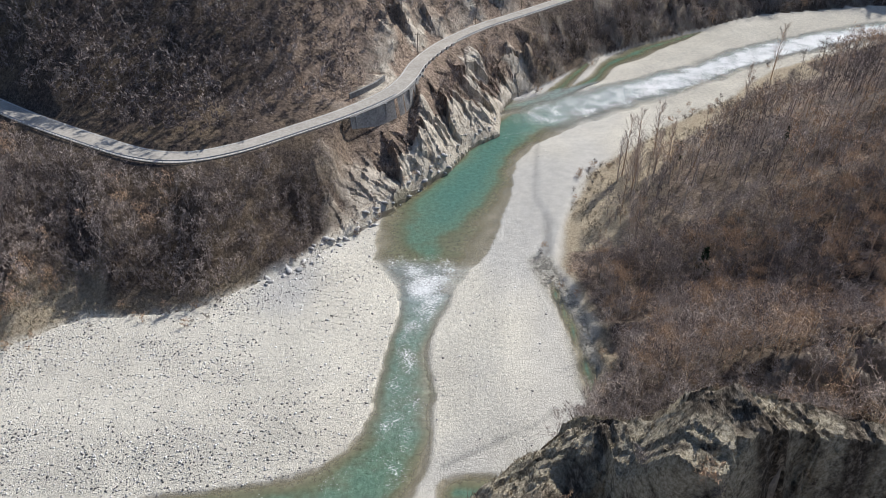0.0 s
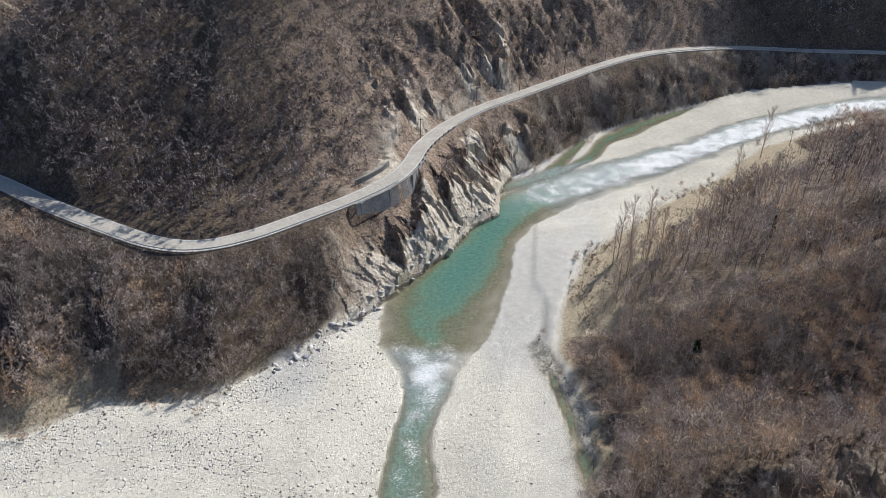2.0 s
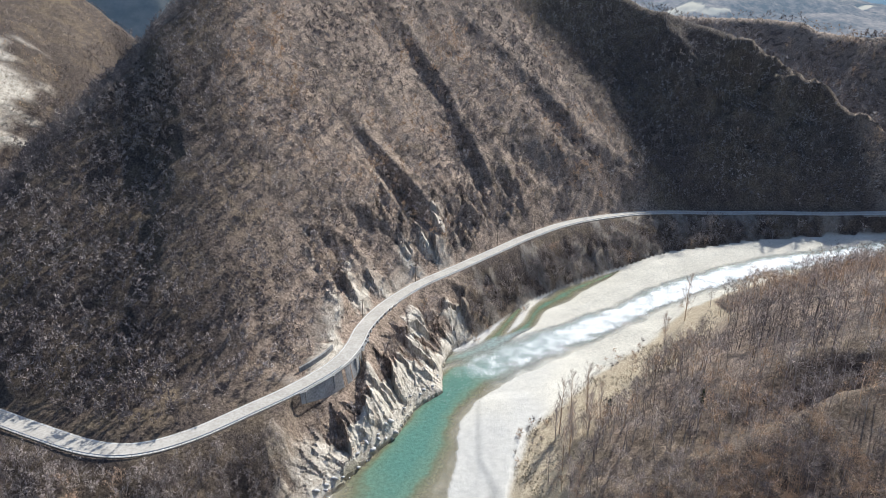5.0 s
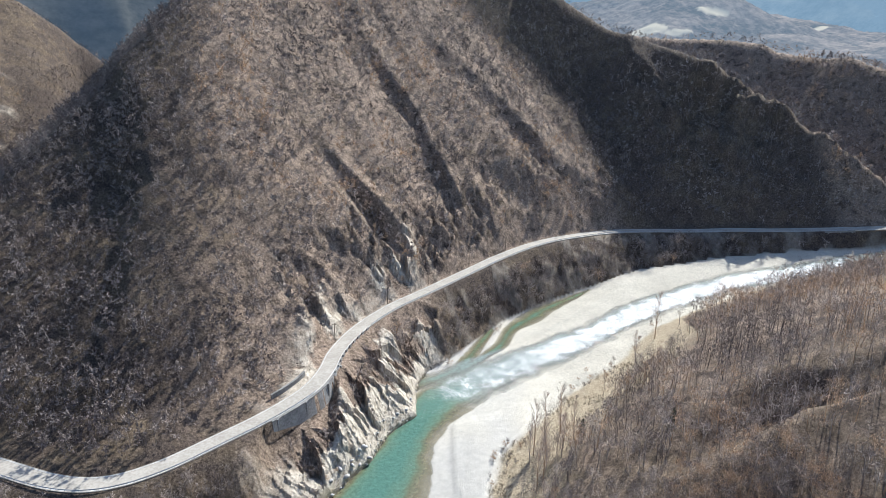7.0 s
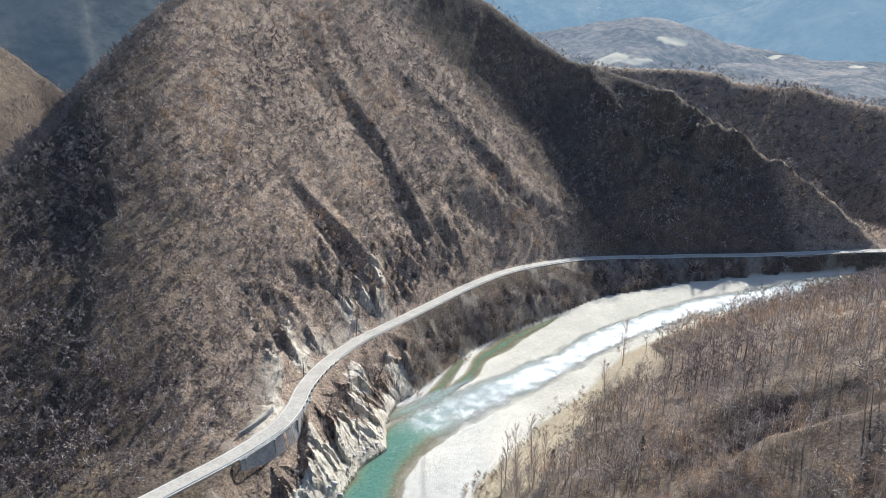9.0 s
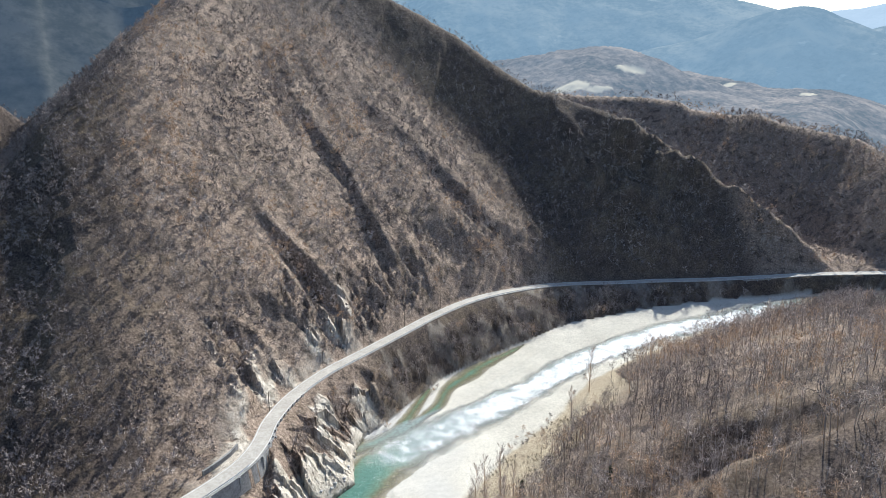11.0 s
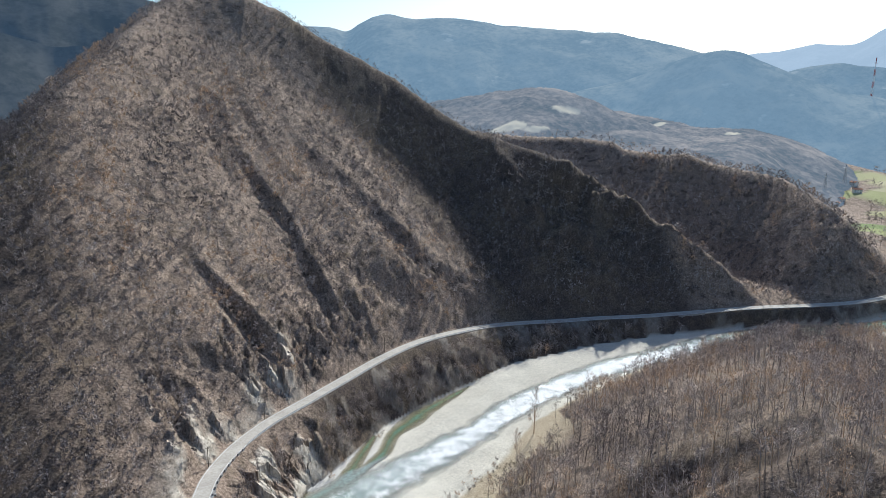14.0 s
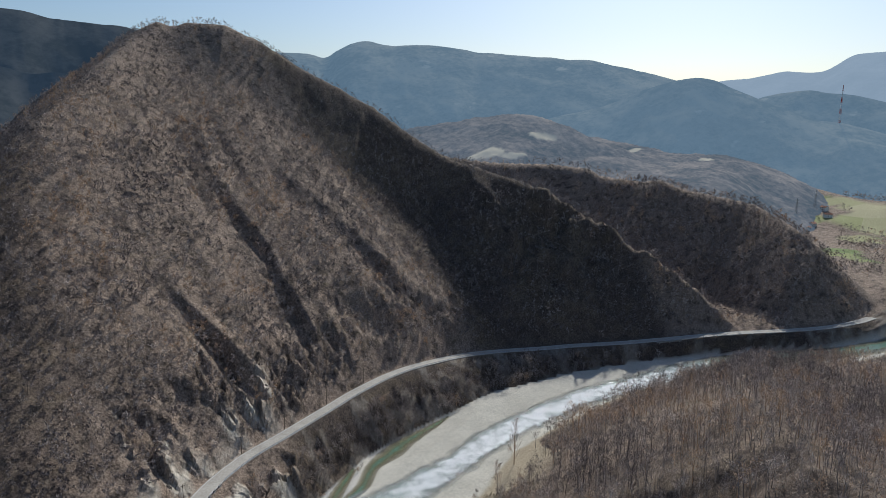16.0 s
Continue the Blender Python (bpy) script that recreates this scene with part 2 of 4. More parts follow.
def lattice(ix, iy, seed):
    v = np.sin(ix * 127.1 + iy * 311.7 + seed * 74.7) * 43758.5453
    return v - np.floor(v)


def value_noise(x, y, seed=0):
    ix, iy = np.floor(x), np.floor(y)
    fx, fy = x - ix, y - iy
    fx, fy = fx * fx * (3 - 2 * fx), fy * fy * (3 - 2 * fy)
    a, b = lattice(ix, iy, seed), lattice(ix + 1, iy, seed)
    c, d = lattice(ix, iy + 1, seed), lattice(ix + 1, iy + 1, seed)
    return (a + (b - a) * fx) * (1 - fy) + (c + (d - c) * fx) * fy


def fbm(x, y, octaves=4, seed=0):
    total, amp = np.zeros_like(x), 0.5
    for i in range(octaves):
        total, amp, x, y = total + amp * (value_noise(x, y, seed + i) - 0.5), amp * 0.5, x * 2.03 + 11.3, y * 2.03 - 7.1
    return total


def blocks(x, y, seed=0, lean=0.0):
    """Broken rock: cells with flat, tilted tops, about -0.5 to 0.5; lean drops each top along x."""
    ix, iy = np.floor(x), np.floor(y)
    best, val = np.full(x.shape, 9.0), np.zeros_like(x)
    for ox in (-1, 0, 1):
        for oy in (-1, 0, 1):
            cx, cy = ix + ox, iy + oy
            dx, dy = x - cx - lattice(cx, cy, seed), y - cy - lattice(cx, cy, seed + 1)
            d = dx * dx + dy * dy
            h = lattice(cx, cy, seed + 2) - 0.5 + (lattice(cx, cy, seed + 3) - 0.5) * dx * 1.2 + (lattice(cx, cy, seed + 4) - 0.5) * dy * 1.2 - lean * dx
            near = d < best
            best, val = np.where(near, d, best), np.where(near, h, val)
    return val


def smooth(a, b, v):
    t = np.clip((v - a) / (b - a), 0, 1)
    return t * t * (3 - 2 * t)


def along(line, x, y):
    """Distance to a polyline, the side (positive: to its left), and its further columns at the nearest place."""
    p = np.array(line, float)
    best = np.full(x.shape, 1e9)
    side = np.zeros_like(x)
    cols = [np.zeros_like(x) for _ in range(p.shape[1] - 2)]
    for a, b in zip(p[:-1], p[1:]):
        ux, uy = b[0] - a[0], b[1] - a[1]
        t = np.clip(((x - a[0]) * ux + (y - a[1]) * uy) / (ux * ux + uy * uy), 0, 1)
        dx, dy = x - a[0] - t * ux, y - a[1] - t * uy
        d = np.hypot(dx, dy)
        near = d < best
        best = np.where(near, d, best)
        side = np.where(near, np.sign(ux * dy - uy * dx), side)
        for i, c in enumerate(cols):
            cols[i] = np.where(near, a[2 + i] + (b[2 + i] - a[2 + i]) * t, c)
    return best, side, cols


def round_off(line, steps=6):
    """A Catmull-Rom curve through a polyline's corners."""
    p = np.array(line, float)
    p = np.vstack([2 * p[0] - p[1], p, 2 * p[-1] - p[-2]])
    out = []
    for i in range(1, len(p) - 2):
        for t in np.arange(steps) / steps:
            out.append(0.5 * (2 * p[i] + (p[i + 1] - p[i - 1]) * t + (2 * p[i - 1] - 5 * p[i] + 4 * p[i + 1] - p[i + 2]) * t * t
                              + (3 * p[i] - p[i - 1] - 3 * p[i + 1] + p[i + 2]) * t ** 3))
    out.append(p[-2])
    return np.array(out)


# feet of the slopes on either side of the gravel
BANK_LEFT = [(-400, 118), (-260, 105), (-150, 100), (-84, 98), (-73, 107), (-52, 109), (-44, 115), (-32, 125), (-24, 134), (-13, 148), (-6, 158), (2, 168),
             (8, 181), (17, 189), (18, 204), (23, 216), (34, 226), (46, 240), (60, 255), (79, 268), (104, 283), (134, 299), (179, 310), (220, 314),
             (262, 315), (300, 313), (348, 304), (400, 308), (470, 325), (700, 330)]
BANK_RIGHT = [(-400, 20), (-260, 25), (-120, 34), (-40, 40), (-8, 50), (12, 67), (19, 74), (25, 84), (29, 93), (29.5, 103), (28, 113), (25, 125), (27, 134), (32, 150),
              (39, 166), (51, 179), (71, 199), (86, 210), (114, 238), (144, 256), (194, 278), (237, 288), (272, 292), (313, 285), (353, 280),
              (389, 282), (470, 300), (700, 300)]
ROAD = round_off([(-215, 330), (-205, 262), (-180, 218), (-152, 192), (-127, 178), (-104, 163), (-84, 151.5), (-70, 144.5), (-59, 143), (-48, 147.5), (-36, 157),
                  (-25, 166.5), (-15, 178), (-10, 189), (-7, 201), (0, 216), (12, 232), (27, 246), (46, 264), (62, 279), (84, 296), (106, 309), (130, 321), (157, 328),
                  (190, 329), (223, 325), (258, 323), (298, 321), (349, 314), (389, 316), (470, 332), (700, 340)])
ROAD_Z, ROAD_HALF = 18.0, 2.5
# river: x, y, half width, strength of the rapids
RIVER = round_off([(700, 315, 8, 0), (470, 312, 8, 0), (390, 296, 8, 0.1), (340, 296, 10, 0.1), (303, 299, 12, 0.15), (270, 299, 12, 0.5), (238, 295, 11, 0.8), (212, 289, 10, 1), (177, 282, 9, 1), (127, 261, 8.5, 1),
                   (86, 235, 8, 0.95), (56, 217, 10, 0.7), (35, 205, 11, 0.6), (22, 192, 9, 0.25), (14, 177, 8, 0.05), (7, 160, 11, 0), (0, 144, 14, 0),
                   (-3, 131, 13, 0.15), (-4, 121, 8, 0.9), (-4, 112, 4.6, 0.6), (-6.5, 101, 3.8, 0.45), (-7, 90, 5, 0.42), (-8, 79, 6, 0.4), (-16, 65, 8, 0.2),
                   (-45, 57, 9, 0.1), (-100, 55, 9, 0), (-400, 60, 10, 0)])
BACKWATER = round_off([(19, 209, 4.5), (28, 213, 3.2), (36, 219, 3.2), (42, 229, 2.4), (46, 236, 2.0), (52, 246, 1.2)])
BRANCH = round_off([(34, 215, 2.6), (46, 226, 2.0), (53, 233, 2.6), (60, 246, 2.8), (70, 255, 4.6), (80, 264, 3.6), (96, 275, 1.6), (104, 281, 0.4)])
PUDDLE = round_off([(23.5, 119, 0.4), (24.8, 111, 0.9), (26, 104, 0.8), (26.5, 98, 0.5), (27, 94, 1.3), (27.5, 88, 1.5), (25, 78, 0.4)])
STONES = [(22, 126), (25.5, 115), (27, 107), (27.5, 98), (27.5, 90)]
LEDGE = round_off([(28, 186), (25.4, 174), (24.3, 163), (23.5, 152), (25, 143), (24, 130), (20.5, 126)])
DRIFT = round_off([(0, 72), (6.2, 75.2), (11, 77.6), (16, 80), (19.5, 83.5)])
LAGOON = round_off([(2, 67, 3), (8, 66.5, 3.5), (12, 63, 3)])
# crests: x, y, height
CRESTS = {
    "summit": ([(2, 503, 191), (25, 500, 190), (43, 496, 182), (74, 487, 162), (113, 473, 141), (146, 454, 116), (163, 443, 104), (191, 415, 95), (216, 385, 87), (241, 359, 73),
                (256, 347, 63), (273, 335, 50), (288, 323, 33), (300, 313, 14)], 0.92),
    "west": ([(-16, 505, 190), (-33, 514, 183), (-48, 523, 170), (-82, 536, 150), (-100, 541, 137), (-119, 547, 118), (-142, 552, 96)], 0.72),
    "dark": ([(170, 430, 98), (174, 404, 85), (178, 384, 73), (184, 366, 57), (191, 349, 37), (196, 338, 21)], 1.1),
    "far": ([(228, 683, 97), (258, 650, 91), (285, 617, 90), (314, 580, 91), (333, 552, 90), (339, 542, 84), (359, 511, 81), (368, 493, 84), (376, 474, 78), (398, 422, 72), (395, 396, 66),
             (388, 369, 60), (376, 346, 51), (363, 325, 37), (348, 311, 20)], 0.85),
}
# ravines of the big slope, downhill: x, y, depth, width
GULLIES = [round_off(g) for g in (
    [(-1, 406, 1.0, 9), (6, 372, 2.4, 10), (26, 336, 3.6, 11), (38, 302, 4.6, 11), (48, 288, 5.0, 10), (55, 279, 3.5, 8)],
    [(-18, 290, 0.5, 5), (-6, 278, 2.0, 6), (4, 270, 4.5, 6), (13, 263, 6.0, 7), (22, 258, 6.0, 7), (28, 252, 4.5, 6)],
    [(52, 387, 1.5, 9), (71, 371, 2.6, 9), (88, 352, 3.0, 9), (100, 330, 2.0, 8)],
    [(-100, 310, 2.5, 16), (-86, 272, 4.5, 20), (-77, 230, 4.5, 20), (-72, 192, 2.0, 14)])]


def roof(x, y):
    """The hills: the big slope as a meeting of planes, and roofs that fall off from the crests, blended."""
    planes = ((38, -0.53, 0.54, -60, 186), (92, 0.02, 0.60, -67, 285), (118, 1.0, 0.12, -75, 332), (190, 0.2, -0.5, 0, 500), (86, -1.15, 0.19, 92, 402))
    low = sum(np.exp(-(z + bx * (x - px) + by * (y - py)) / 5.0) for z, bx, by, px, py in planes)
    total = np.exp(np.clip(-5.0 * np.log(low), -50, 400) / 4.0)
    for line, fall in CRESTS.values():
        d, _, (z,) = along(line, x, y)
        total += np.exp((z - fall * (np.sqrt(d * d + 9) - 3)) / 4.0)
    return 4.0 * np.log(total + 1e-9)


def ravines(x, y):
    """Lopsided ravines: a gentle near side, a steep far side with a proud rib beyond it."""
    out = np.zeros_like(x)
    for line in GULLIES:
        d, side, (deep, wide) = along(line, x, y)
        u = side * d / wide
        out = out + deep * np.where(u < 0, -smooth(1.7, 0, -u), -1 + 1.4 * smooth(0, 0.55, u) - 0.4 * smooth(0.55, 2.2, u)) * smooth(2.3, 1.6, np.abs(u))
    return out


def water_field(x, y):
    """Depth of the channel (0 to 1; negative on land: minus the distance), and how rough it runs."""
    d, side, (half, rapid) = along(RIVER, x, y)
    d = d + ((2.2 + 2.2 * rapid) * fbm(x / 7, y / 7, 4, 60) + 0.5 * fbm(x / 1.7, y / 1.7, 2, 64)) * smooth(2, 6, half)
    d = np.maximum(d, 0)
    inside = np.where(side < 0, 1 - (d / half) ** np.where(y < 116, 4, 2), np.where(y < 116, 1 - np.minimum(d / half, 1) ** 3, (1 - np.minimum(d / half, 1)) ** 1.2)) * np.where((y > 118) & (y < 205), 0.35 + 0.65 * smooth(122, 165, y), np.where(y < 120, 0.5, 0.62))
    inside = np.where(d < half, inside + 1e-3, 0)
    gap = np.maximum(d - half, 0)
    for line in (BACKWATER, BRANCH, PUDDLE, LAGOON):
        e, _, (h,) = along(line, x, y)
        other = 1 - e / h
        rapid = np.where((other > 0) & (gap > 0), 0, rapid)
        inside = np.maximum(inside, np.where(other > 0, other * 0.5, other))
        gap = np.minimum(gap, np.maximum(e - h, 0))
    return np.where(gap > 0, -gap, inside), rapid * smooth(1.1, 0.35, d / half)


CLEARINGS = [(327, 769, 22, 14), (355, 756, 16, 7), (422, 812, 18, 8), (643, 769, 9, 8), (621, 903, 14, 8)]
FAR_RANGES = [
    ([(-420, 430, 205), (-303, 518, 145), (-243, 549, 124), (-226, 556, 118), (-209, 563, 104), (-194, 568, 91), (-185, 581, 75), (-172, 596, 48)], 0.55),
]


def far_hills(x, y):
    """The low country behind the hills, and the slope beyond the big hill."""
    r = np.hypot(x, y)
    base = (18 + 26 * fbm(x / 150, y / 150, 4, 5) + 20 * smooth(800, 1100, r)) * smooth(430, 620, r)
    for line, fall in FAR_RANGES:
        d, _, (z,) = along(line, x, y)
        base = np.maximum(base, z - fall * d + 0.10 * z * fbm(x / 60, y / 60, 4, 9))
    return base * (1 - 0.6 * smooth(1250, 1700, r))


def foothill(x, y):
    """Height of the hazy foothills under the far ranges."""
    r, a = np.hypot(x, y), np.degrees(np.arctan2(x, y))
    d, _, (z,) = along([(316, 949, 118), (378, 914, 130), (411, 893, 137), (450, 868, 131), (481, 845, 118), (510, 821, 101), (544, 792, 89), (587, 754, 76), (630, 710, 66)], x, y)
    roll = 54 + 0.085 * (r - 690) + 46 * fbm(x / 150, y / 150, 4, 31) * smooth(690, 800, r)
    h = np.maximum(roll, z - 0.34 * np.sqrt(d * d + 150) + 4 + 10 * fbm(x / 40, y / 40, 3, 33))
    return h * (1 - 0.9 * smooth(39, 55, a)) - 30 * smooth(690, 660, r) - 12 * smooth(46, 55, a) - 25 * smooth(41, 46, a) * smooth(1000, 850, r)


OUTCROPS = [(-22, 222, 8), (-13, 221, 6), (-8, 214, 6), (8, 243, 6), (16, 252, 5), (22, 262, 6), (-17, 208, 4)]


def road_drop(x):
    """How far the road has come down at a plan x."""
    return 9.0 * smooth(70, 185, x)


def terrain(x, y):
    """Height and surface masks at plan places."""
    dl, sl, _ = along(BANK_LEFT, x, y)
    dr, sr, _ = along(BANK_RIGHT, x, y)
    droad, sroad, _ = along(ROAD, x, y)
    left, right = sl > 0, sr < 0
    floor = ~(left | right)
    n1, n2, n3 = fbm(x / 40, y / 40, 4, 1), fbm(x / 9, y / 9, 4, 2), fbm(x / 3.2, y / 3.2, 3, 3)
    rz = ROAD_Z - road_drop(x)
    # gravel and channels
    depth, rapid = water_field(x, y)
    driver, _, (half, fast) = along(RIVER, x, y)
    fast = fast * smooth(1.6, 1.2, driver / half)
    z_floor = np.where(depth > 0, -1.6 * np.sqrt(np.clip(depth, 0, 1)), 0.05 + 1.1 * smooth(0, 16, -depth) + 0.35 * n1 * smooth(0, 8, -depth) + 0.12 * n3)
    dled, sled, _ = along(LEDGE, x, y)
    sled = sled * dled
    z_floor = z_floor + np.where(depth > 0, 0, 0.45 * smooth(-0.4, 1.1, sled + 1.5 * n3 + 1.5 * n2) * smooth(188, 180, y) * smooth(122, 127, y) * smooth(20, 6, dled))
    # hills above the road, with gullies down the fall line
    hill = roof(x, y)
    ux, uy = x + 0.42 * y, y - 0.42 * x
    warp = fbm(ux / 60, uy / 110, 3, 8)
    saw = np.mod(ux / 26 + 1.3 * warp, 1.0)
    gully = np.where(saw < 0.28, saw / 0.28, (1 - saw) / 0.72) + 0.7 * fbm(ux / 9, uy / 60, 3, 7)
    strength = (0.35 + 1.1 * smooth(-0.15, 0.2, fbm(ux / 45, uy / 160, 2, 6))) * smooth(-95, -55, x) * smooth(470, 380, y) * smooth(170, 110, x)
    hill = hill + (1.7 * (gully - 0.5) * strength * (0.45 + 0.9 * smooth(-0.15, 0.15, fbm(x / 28, y / 28, 2, 19))) + 2.2 * n1 + 1.6 * n2 + 0.7 * n3 + ravines(x + 6 * n1 + 5 * n2, y + 6 * n2) * (0.6 + 0.7 * smooth(-0.2, 0.2, fbm(x / 22, y / 22, 2, 23)))) * smooth(2, 16, droad)
    crag0 = smooth(-34, -16, x) * smooth(75, 40, x) * smooth(-0.2, 0.1, n1 + 0.05)
    bare = np.zeros_like(x)
    for ox, oy, r in OUTCROPS:
        bare = np.maximum(bare, smooth(1.0, 0.5, np.hypot((x - ox) * 1.25, (y - oy) * 0.8) / r + 0.8 * n2))
    w1, w2 = 0.72 * x + 0.69 * y, 0.69 * x - 0.72 * y
    hill = hill + bare * (3.6 * blocks(w1 / 6 + n1, w2 / 8 + n2, 81, 0.7) + 1.8 * blocks(w1 / 2.4 + n2, w2 / 4, 85, 0.7))
    cut = rz + np.maximum(droad - ROAD_HALF - 1.2, 0) * (1.2 + 0.6 * n2 + 0.5 * n1) + smooth(0, 8, droad - ROAD_HALF - 1.2) * crag0 * (4.0 * blocks(w1 / 6 + n1, w2 / 8 + n2, 81, 0.7) + 1.8 * blocks(w1 / 2.4 + n2, w2 / 4, 85, 0.7))
    up = np.where(droad < ROAD_HALF + 1.2, rz, np.maximum(np.minimum(np.maximum(hill, rz + 0.15 * np.minimum(droad, 20)), cut), rz - 0.5))
    share = dl / (dl + np.maximum(droad - ROAD_HALF - 0.9, 0) + 1e-6)
    crag = smooth(-34, -10, x)
    nose = crag * smooth(33, 22, x)
    bulge = np.sin(share * np.pi)
    # layered rock: slabs that dip to the right, broken off in steps to the left
    sx, sy = 0.72 * x + 0.69 * y, 0.69 * x - 0.72 * y
    slab = blocks(sx / 6.5 + 0.8 * n1, sy / 9, 11)
    chip = blocks(sx / 2.1, sy / 3.6 + n2, 15)

    small = blocks(sx / 1.1 + n2, sy / 2.3, 17)
    broken = (4.6 * blocks(sx / 10.5 + 0.9 * n2, sy / 9 + 0.9 * n1, 71, 0.75) + 1.3 * blocks(sx / 4 + n2, sy / 4.2, 75, 0.8) + 0.6 * blocks(sx / 1.6, sy / 1.9 + n2, 79, 0.7) + 0.3 * small + 1.4 * n2) * (0.35 + 0.65 * smooth(0.9, 0.55, share + 0.4 * n2))
    walled = smooth(-27, -24, x) * smooth(-6, -9, x)
    lift = np.where(nose > 0, share ** (1 - 0.28 * nose), share)
    down = 0.4 + (rz - 0.4 - 5.0 * walled) * lift + bulge * (4 * n2 + 4.0 * (gully - 0.6) * (1 - crag) + crag * broken * (0.5 + 0.4 * nose))
    down = down + crag * bulge * 0.3 * (0.5 - np.mod(down / 2.9 + 0.8 * n2 + 0.3 * slab, 1.0))
    down = np.where(droad < ROAD_HALF + 0.9, rz, np.maximum(down, 0.3))
    z_left = np.where(sroad > 0, up, down)
    z_left = np.where((x > 380) | (y > 520), np.maximum(z_left, 0), z_left)
    # wooded hill inside the bend, and the crag under the camera
    z_right = 0.5 + 0.12 * np.minimum(dr, 14) + 0.59 * np.maximum(dr - 13, 0) + 4.0 * n1 * smooth(5, 40, dr) + 2.4 * n2 * smooth(2, 15, dr)
    z_right = np.minimum(z_right, np.interp(x, [0, 130, 170, 205, 260, 320, 420], [62, 56, 44, 33, 20, 9, 6]) + 4 * n1)
    dv, _, (cutd,) = along([(64, 138, 1), (80, 138, 6), (93, 139, 10), (105, 141, 11), (113, 135, 9), (124, 127, 6), (136, 120, 2)], x + 5 * n2, y + 5 * n2)
    z_right = z_right - cutd * np.exp(-(dv / 9) ** 2)
    rx, ry = x * 0.92 + y * 0.38, y * 0.92 - x * 0.38
    cell = blocks(rx / 5.2, ry / 8.0 + n2, 41)
    rough = 5.0 * cell + 3.2 * blocks(rx / 1.7, ry / 3.0, 45) + 1.5 * blocks(rx / 0.8, ry / 1.1, 49) + 0.7 * blocks(rx / 0.38, ry / 0.5, 53) + 6 * n2 + 3.5 * (0.5 - np.mod((0.72 * x + 0.69 * y) / 4.3 + 1.4 * cell + n2, 1.0))
    dc, sc, (zc, flat) = along([(-14, 6, 38, 4), (4, 30, 40, 3), (10, 42, 39, 4), (15, 45, 43, 4), (19, 43, 45, 6), (22, 41, 51, 7), (25, 41.5, 52, 5), (29, 43, 48, 3), (33, 44, 46, 2.5), (41, 44, 44, 2.5), (58, 42, 43, 2.5), (95, 40, 50, 4), (140, 28, 56, 4)], x, y)
    z_crag = zc - np.where(sc > 0, 1.25 * dc, 0.18 * np.minimum(dc, flat) + 5.0 * np.maximum(dc - flat - 1.5 * cell, 0)) + 0.6 * rough * np.where(sc > 0, smooth(12, 4, dc), 1) * np.where(sc > 0, 0.35, 0.20 + 0.45 * smooth(flat - 1, flat + 4, dc))
    spurs = np.abs(np.mod(rx / 9 + n1, 2) - 1)
    z_crag = z_crag + np.where(sc > 0, 0, 3.5 * spurs * smooth(flat, flat + 7, dc))
    dk, sk, (zk,) = along([(45, 65, 40), (50, 66, 42), (58, 67, 41), (66, 69, 38)], x, y)
    z_crag = np.maximum(z_crag, zk - 9.0 - np.where(sk > 0, 0.7, 1.0) * dk + 0.5 * rough * smooth(10, 4, dk))
    z_right = np.maximum(z_right, np.minimum(z_crag, (2.6 - 1.7 * smooth(78, 92, y)) * dr + 1 + 6 * n2 + 3 * cell))
    # valley sides blend into the floor
    z = np.where(left, z_left, np.where(right, z_right, z_floor))
    far = far_hills(x, y)
    z = np.where(left | right, np.maximum(z, far), z)
    masks = {
        "gravel": np.where(floor, 1.0, np.where(left & (x > -8), 0.0, np.clip(1 - np.minimum(dl, dr) / 2.0 + n2 * 2, 0, 1))),
        "stones": np.where(floor | (dr < 3), np.maximum(smooth(4.0, 2.0, along(STONES, x, y)[0] + 3 * n2), 0.35 * smooth(55, 75, x + 8 * n2) * (y > 200)), 0),
        # drift line, and the ledge's shadow line put into the gravel colour
        "drift": np.maximum(0.6 * smooth(0.8, 0.1, along(DRIFT, x, y)[0] + 1.2 * n3), 0.5 * smooth(1.6, 0.2, np.abs(sled + 0.4 + 2 * n2)) * smooth(150, 140, y + 8 * n1)),
        "sand": smooth(0.0, 0.25, fbm(x / 30, y / 45, 3, 21) + 0.28 * smooth(-6, 8, x - 0.12 * (y - 100)) - 0.10 - 0.5 * smooth(45, 75, x)),
        "wet": smooth(-0.35, 0.02, depth) * (1 - 0.85 * smooth(0.3, 0.6, fast)),
        "fast": fast,
        "grass": np.clip(np.where(floor, 0, 1) * smooth(16, 6, np.minimum(dl + 9 * (x > -70) + 20 * smooth(-45, -20, x), dr * np.where((y > 130) & (x < 130), 0.6, 4.0))) * smooth(-0.25, 0.12, n1 + 0.1), 0, 1),
        # big hill: lit and shaded facets put into the litter colour; elsewhere tan patches
        "open_sunlit": np.where(left & (sroad > 0), smooth(-58, -12, x + 0.22 * (y - 200) + 45 * n1 + 20 * n2) * (1 - 0.85 * smooth(-2, 12, x - 35 - (500 - y) * 0.574 + 8 * n2) * smooth(265, 250, x)), np.where(left, 1.0 * smooth(-32, -14, x + 20 * n2) * smooth(36, 22, x), 0.3 + 0.5 * smooth(-0.1, 0.2, n1))),
        "depth": np.clip(depth, 0, 1), "rapid": rapid,
        "field": ((np.hypot(x, y) > 560) & (hill < 42) & (fbm(x / 60, y / 60, 2, 30) > 0.06) & (x > 300)).astype(float),
        "dl": dl, "dr": dr, "droad": droad, "sroad": sroad, "left": left, "right": right, "floor": floor,
    }
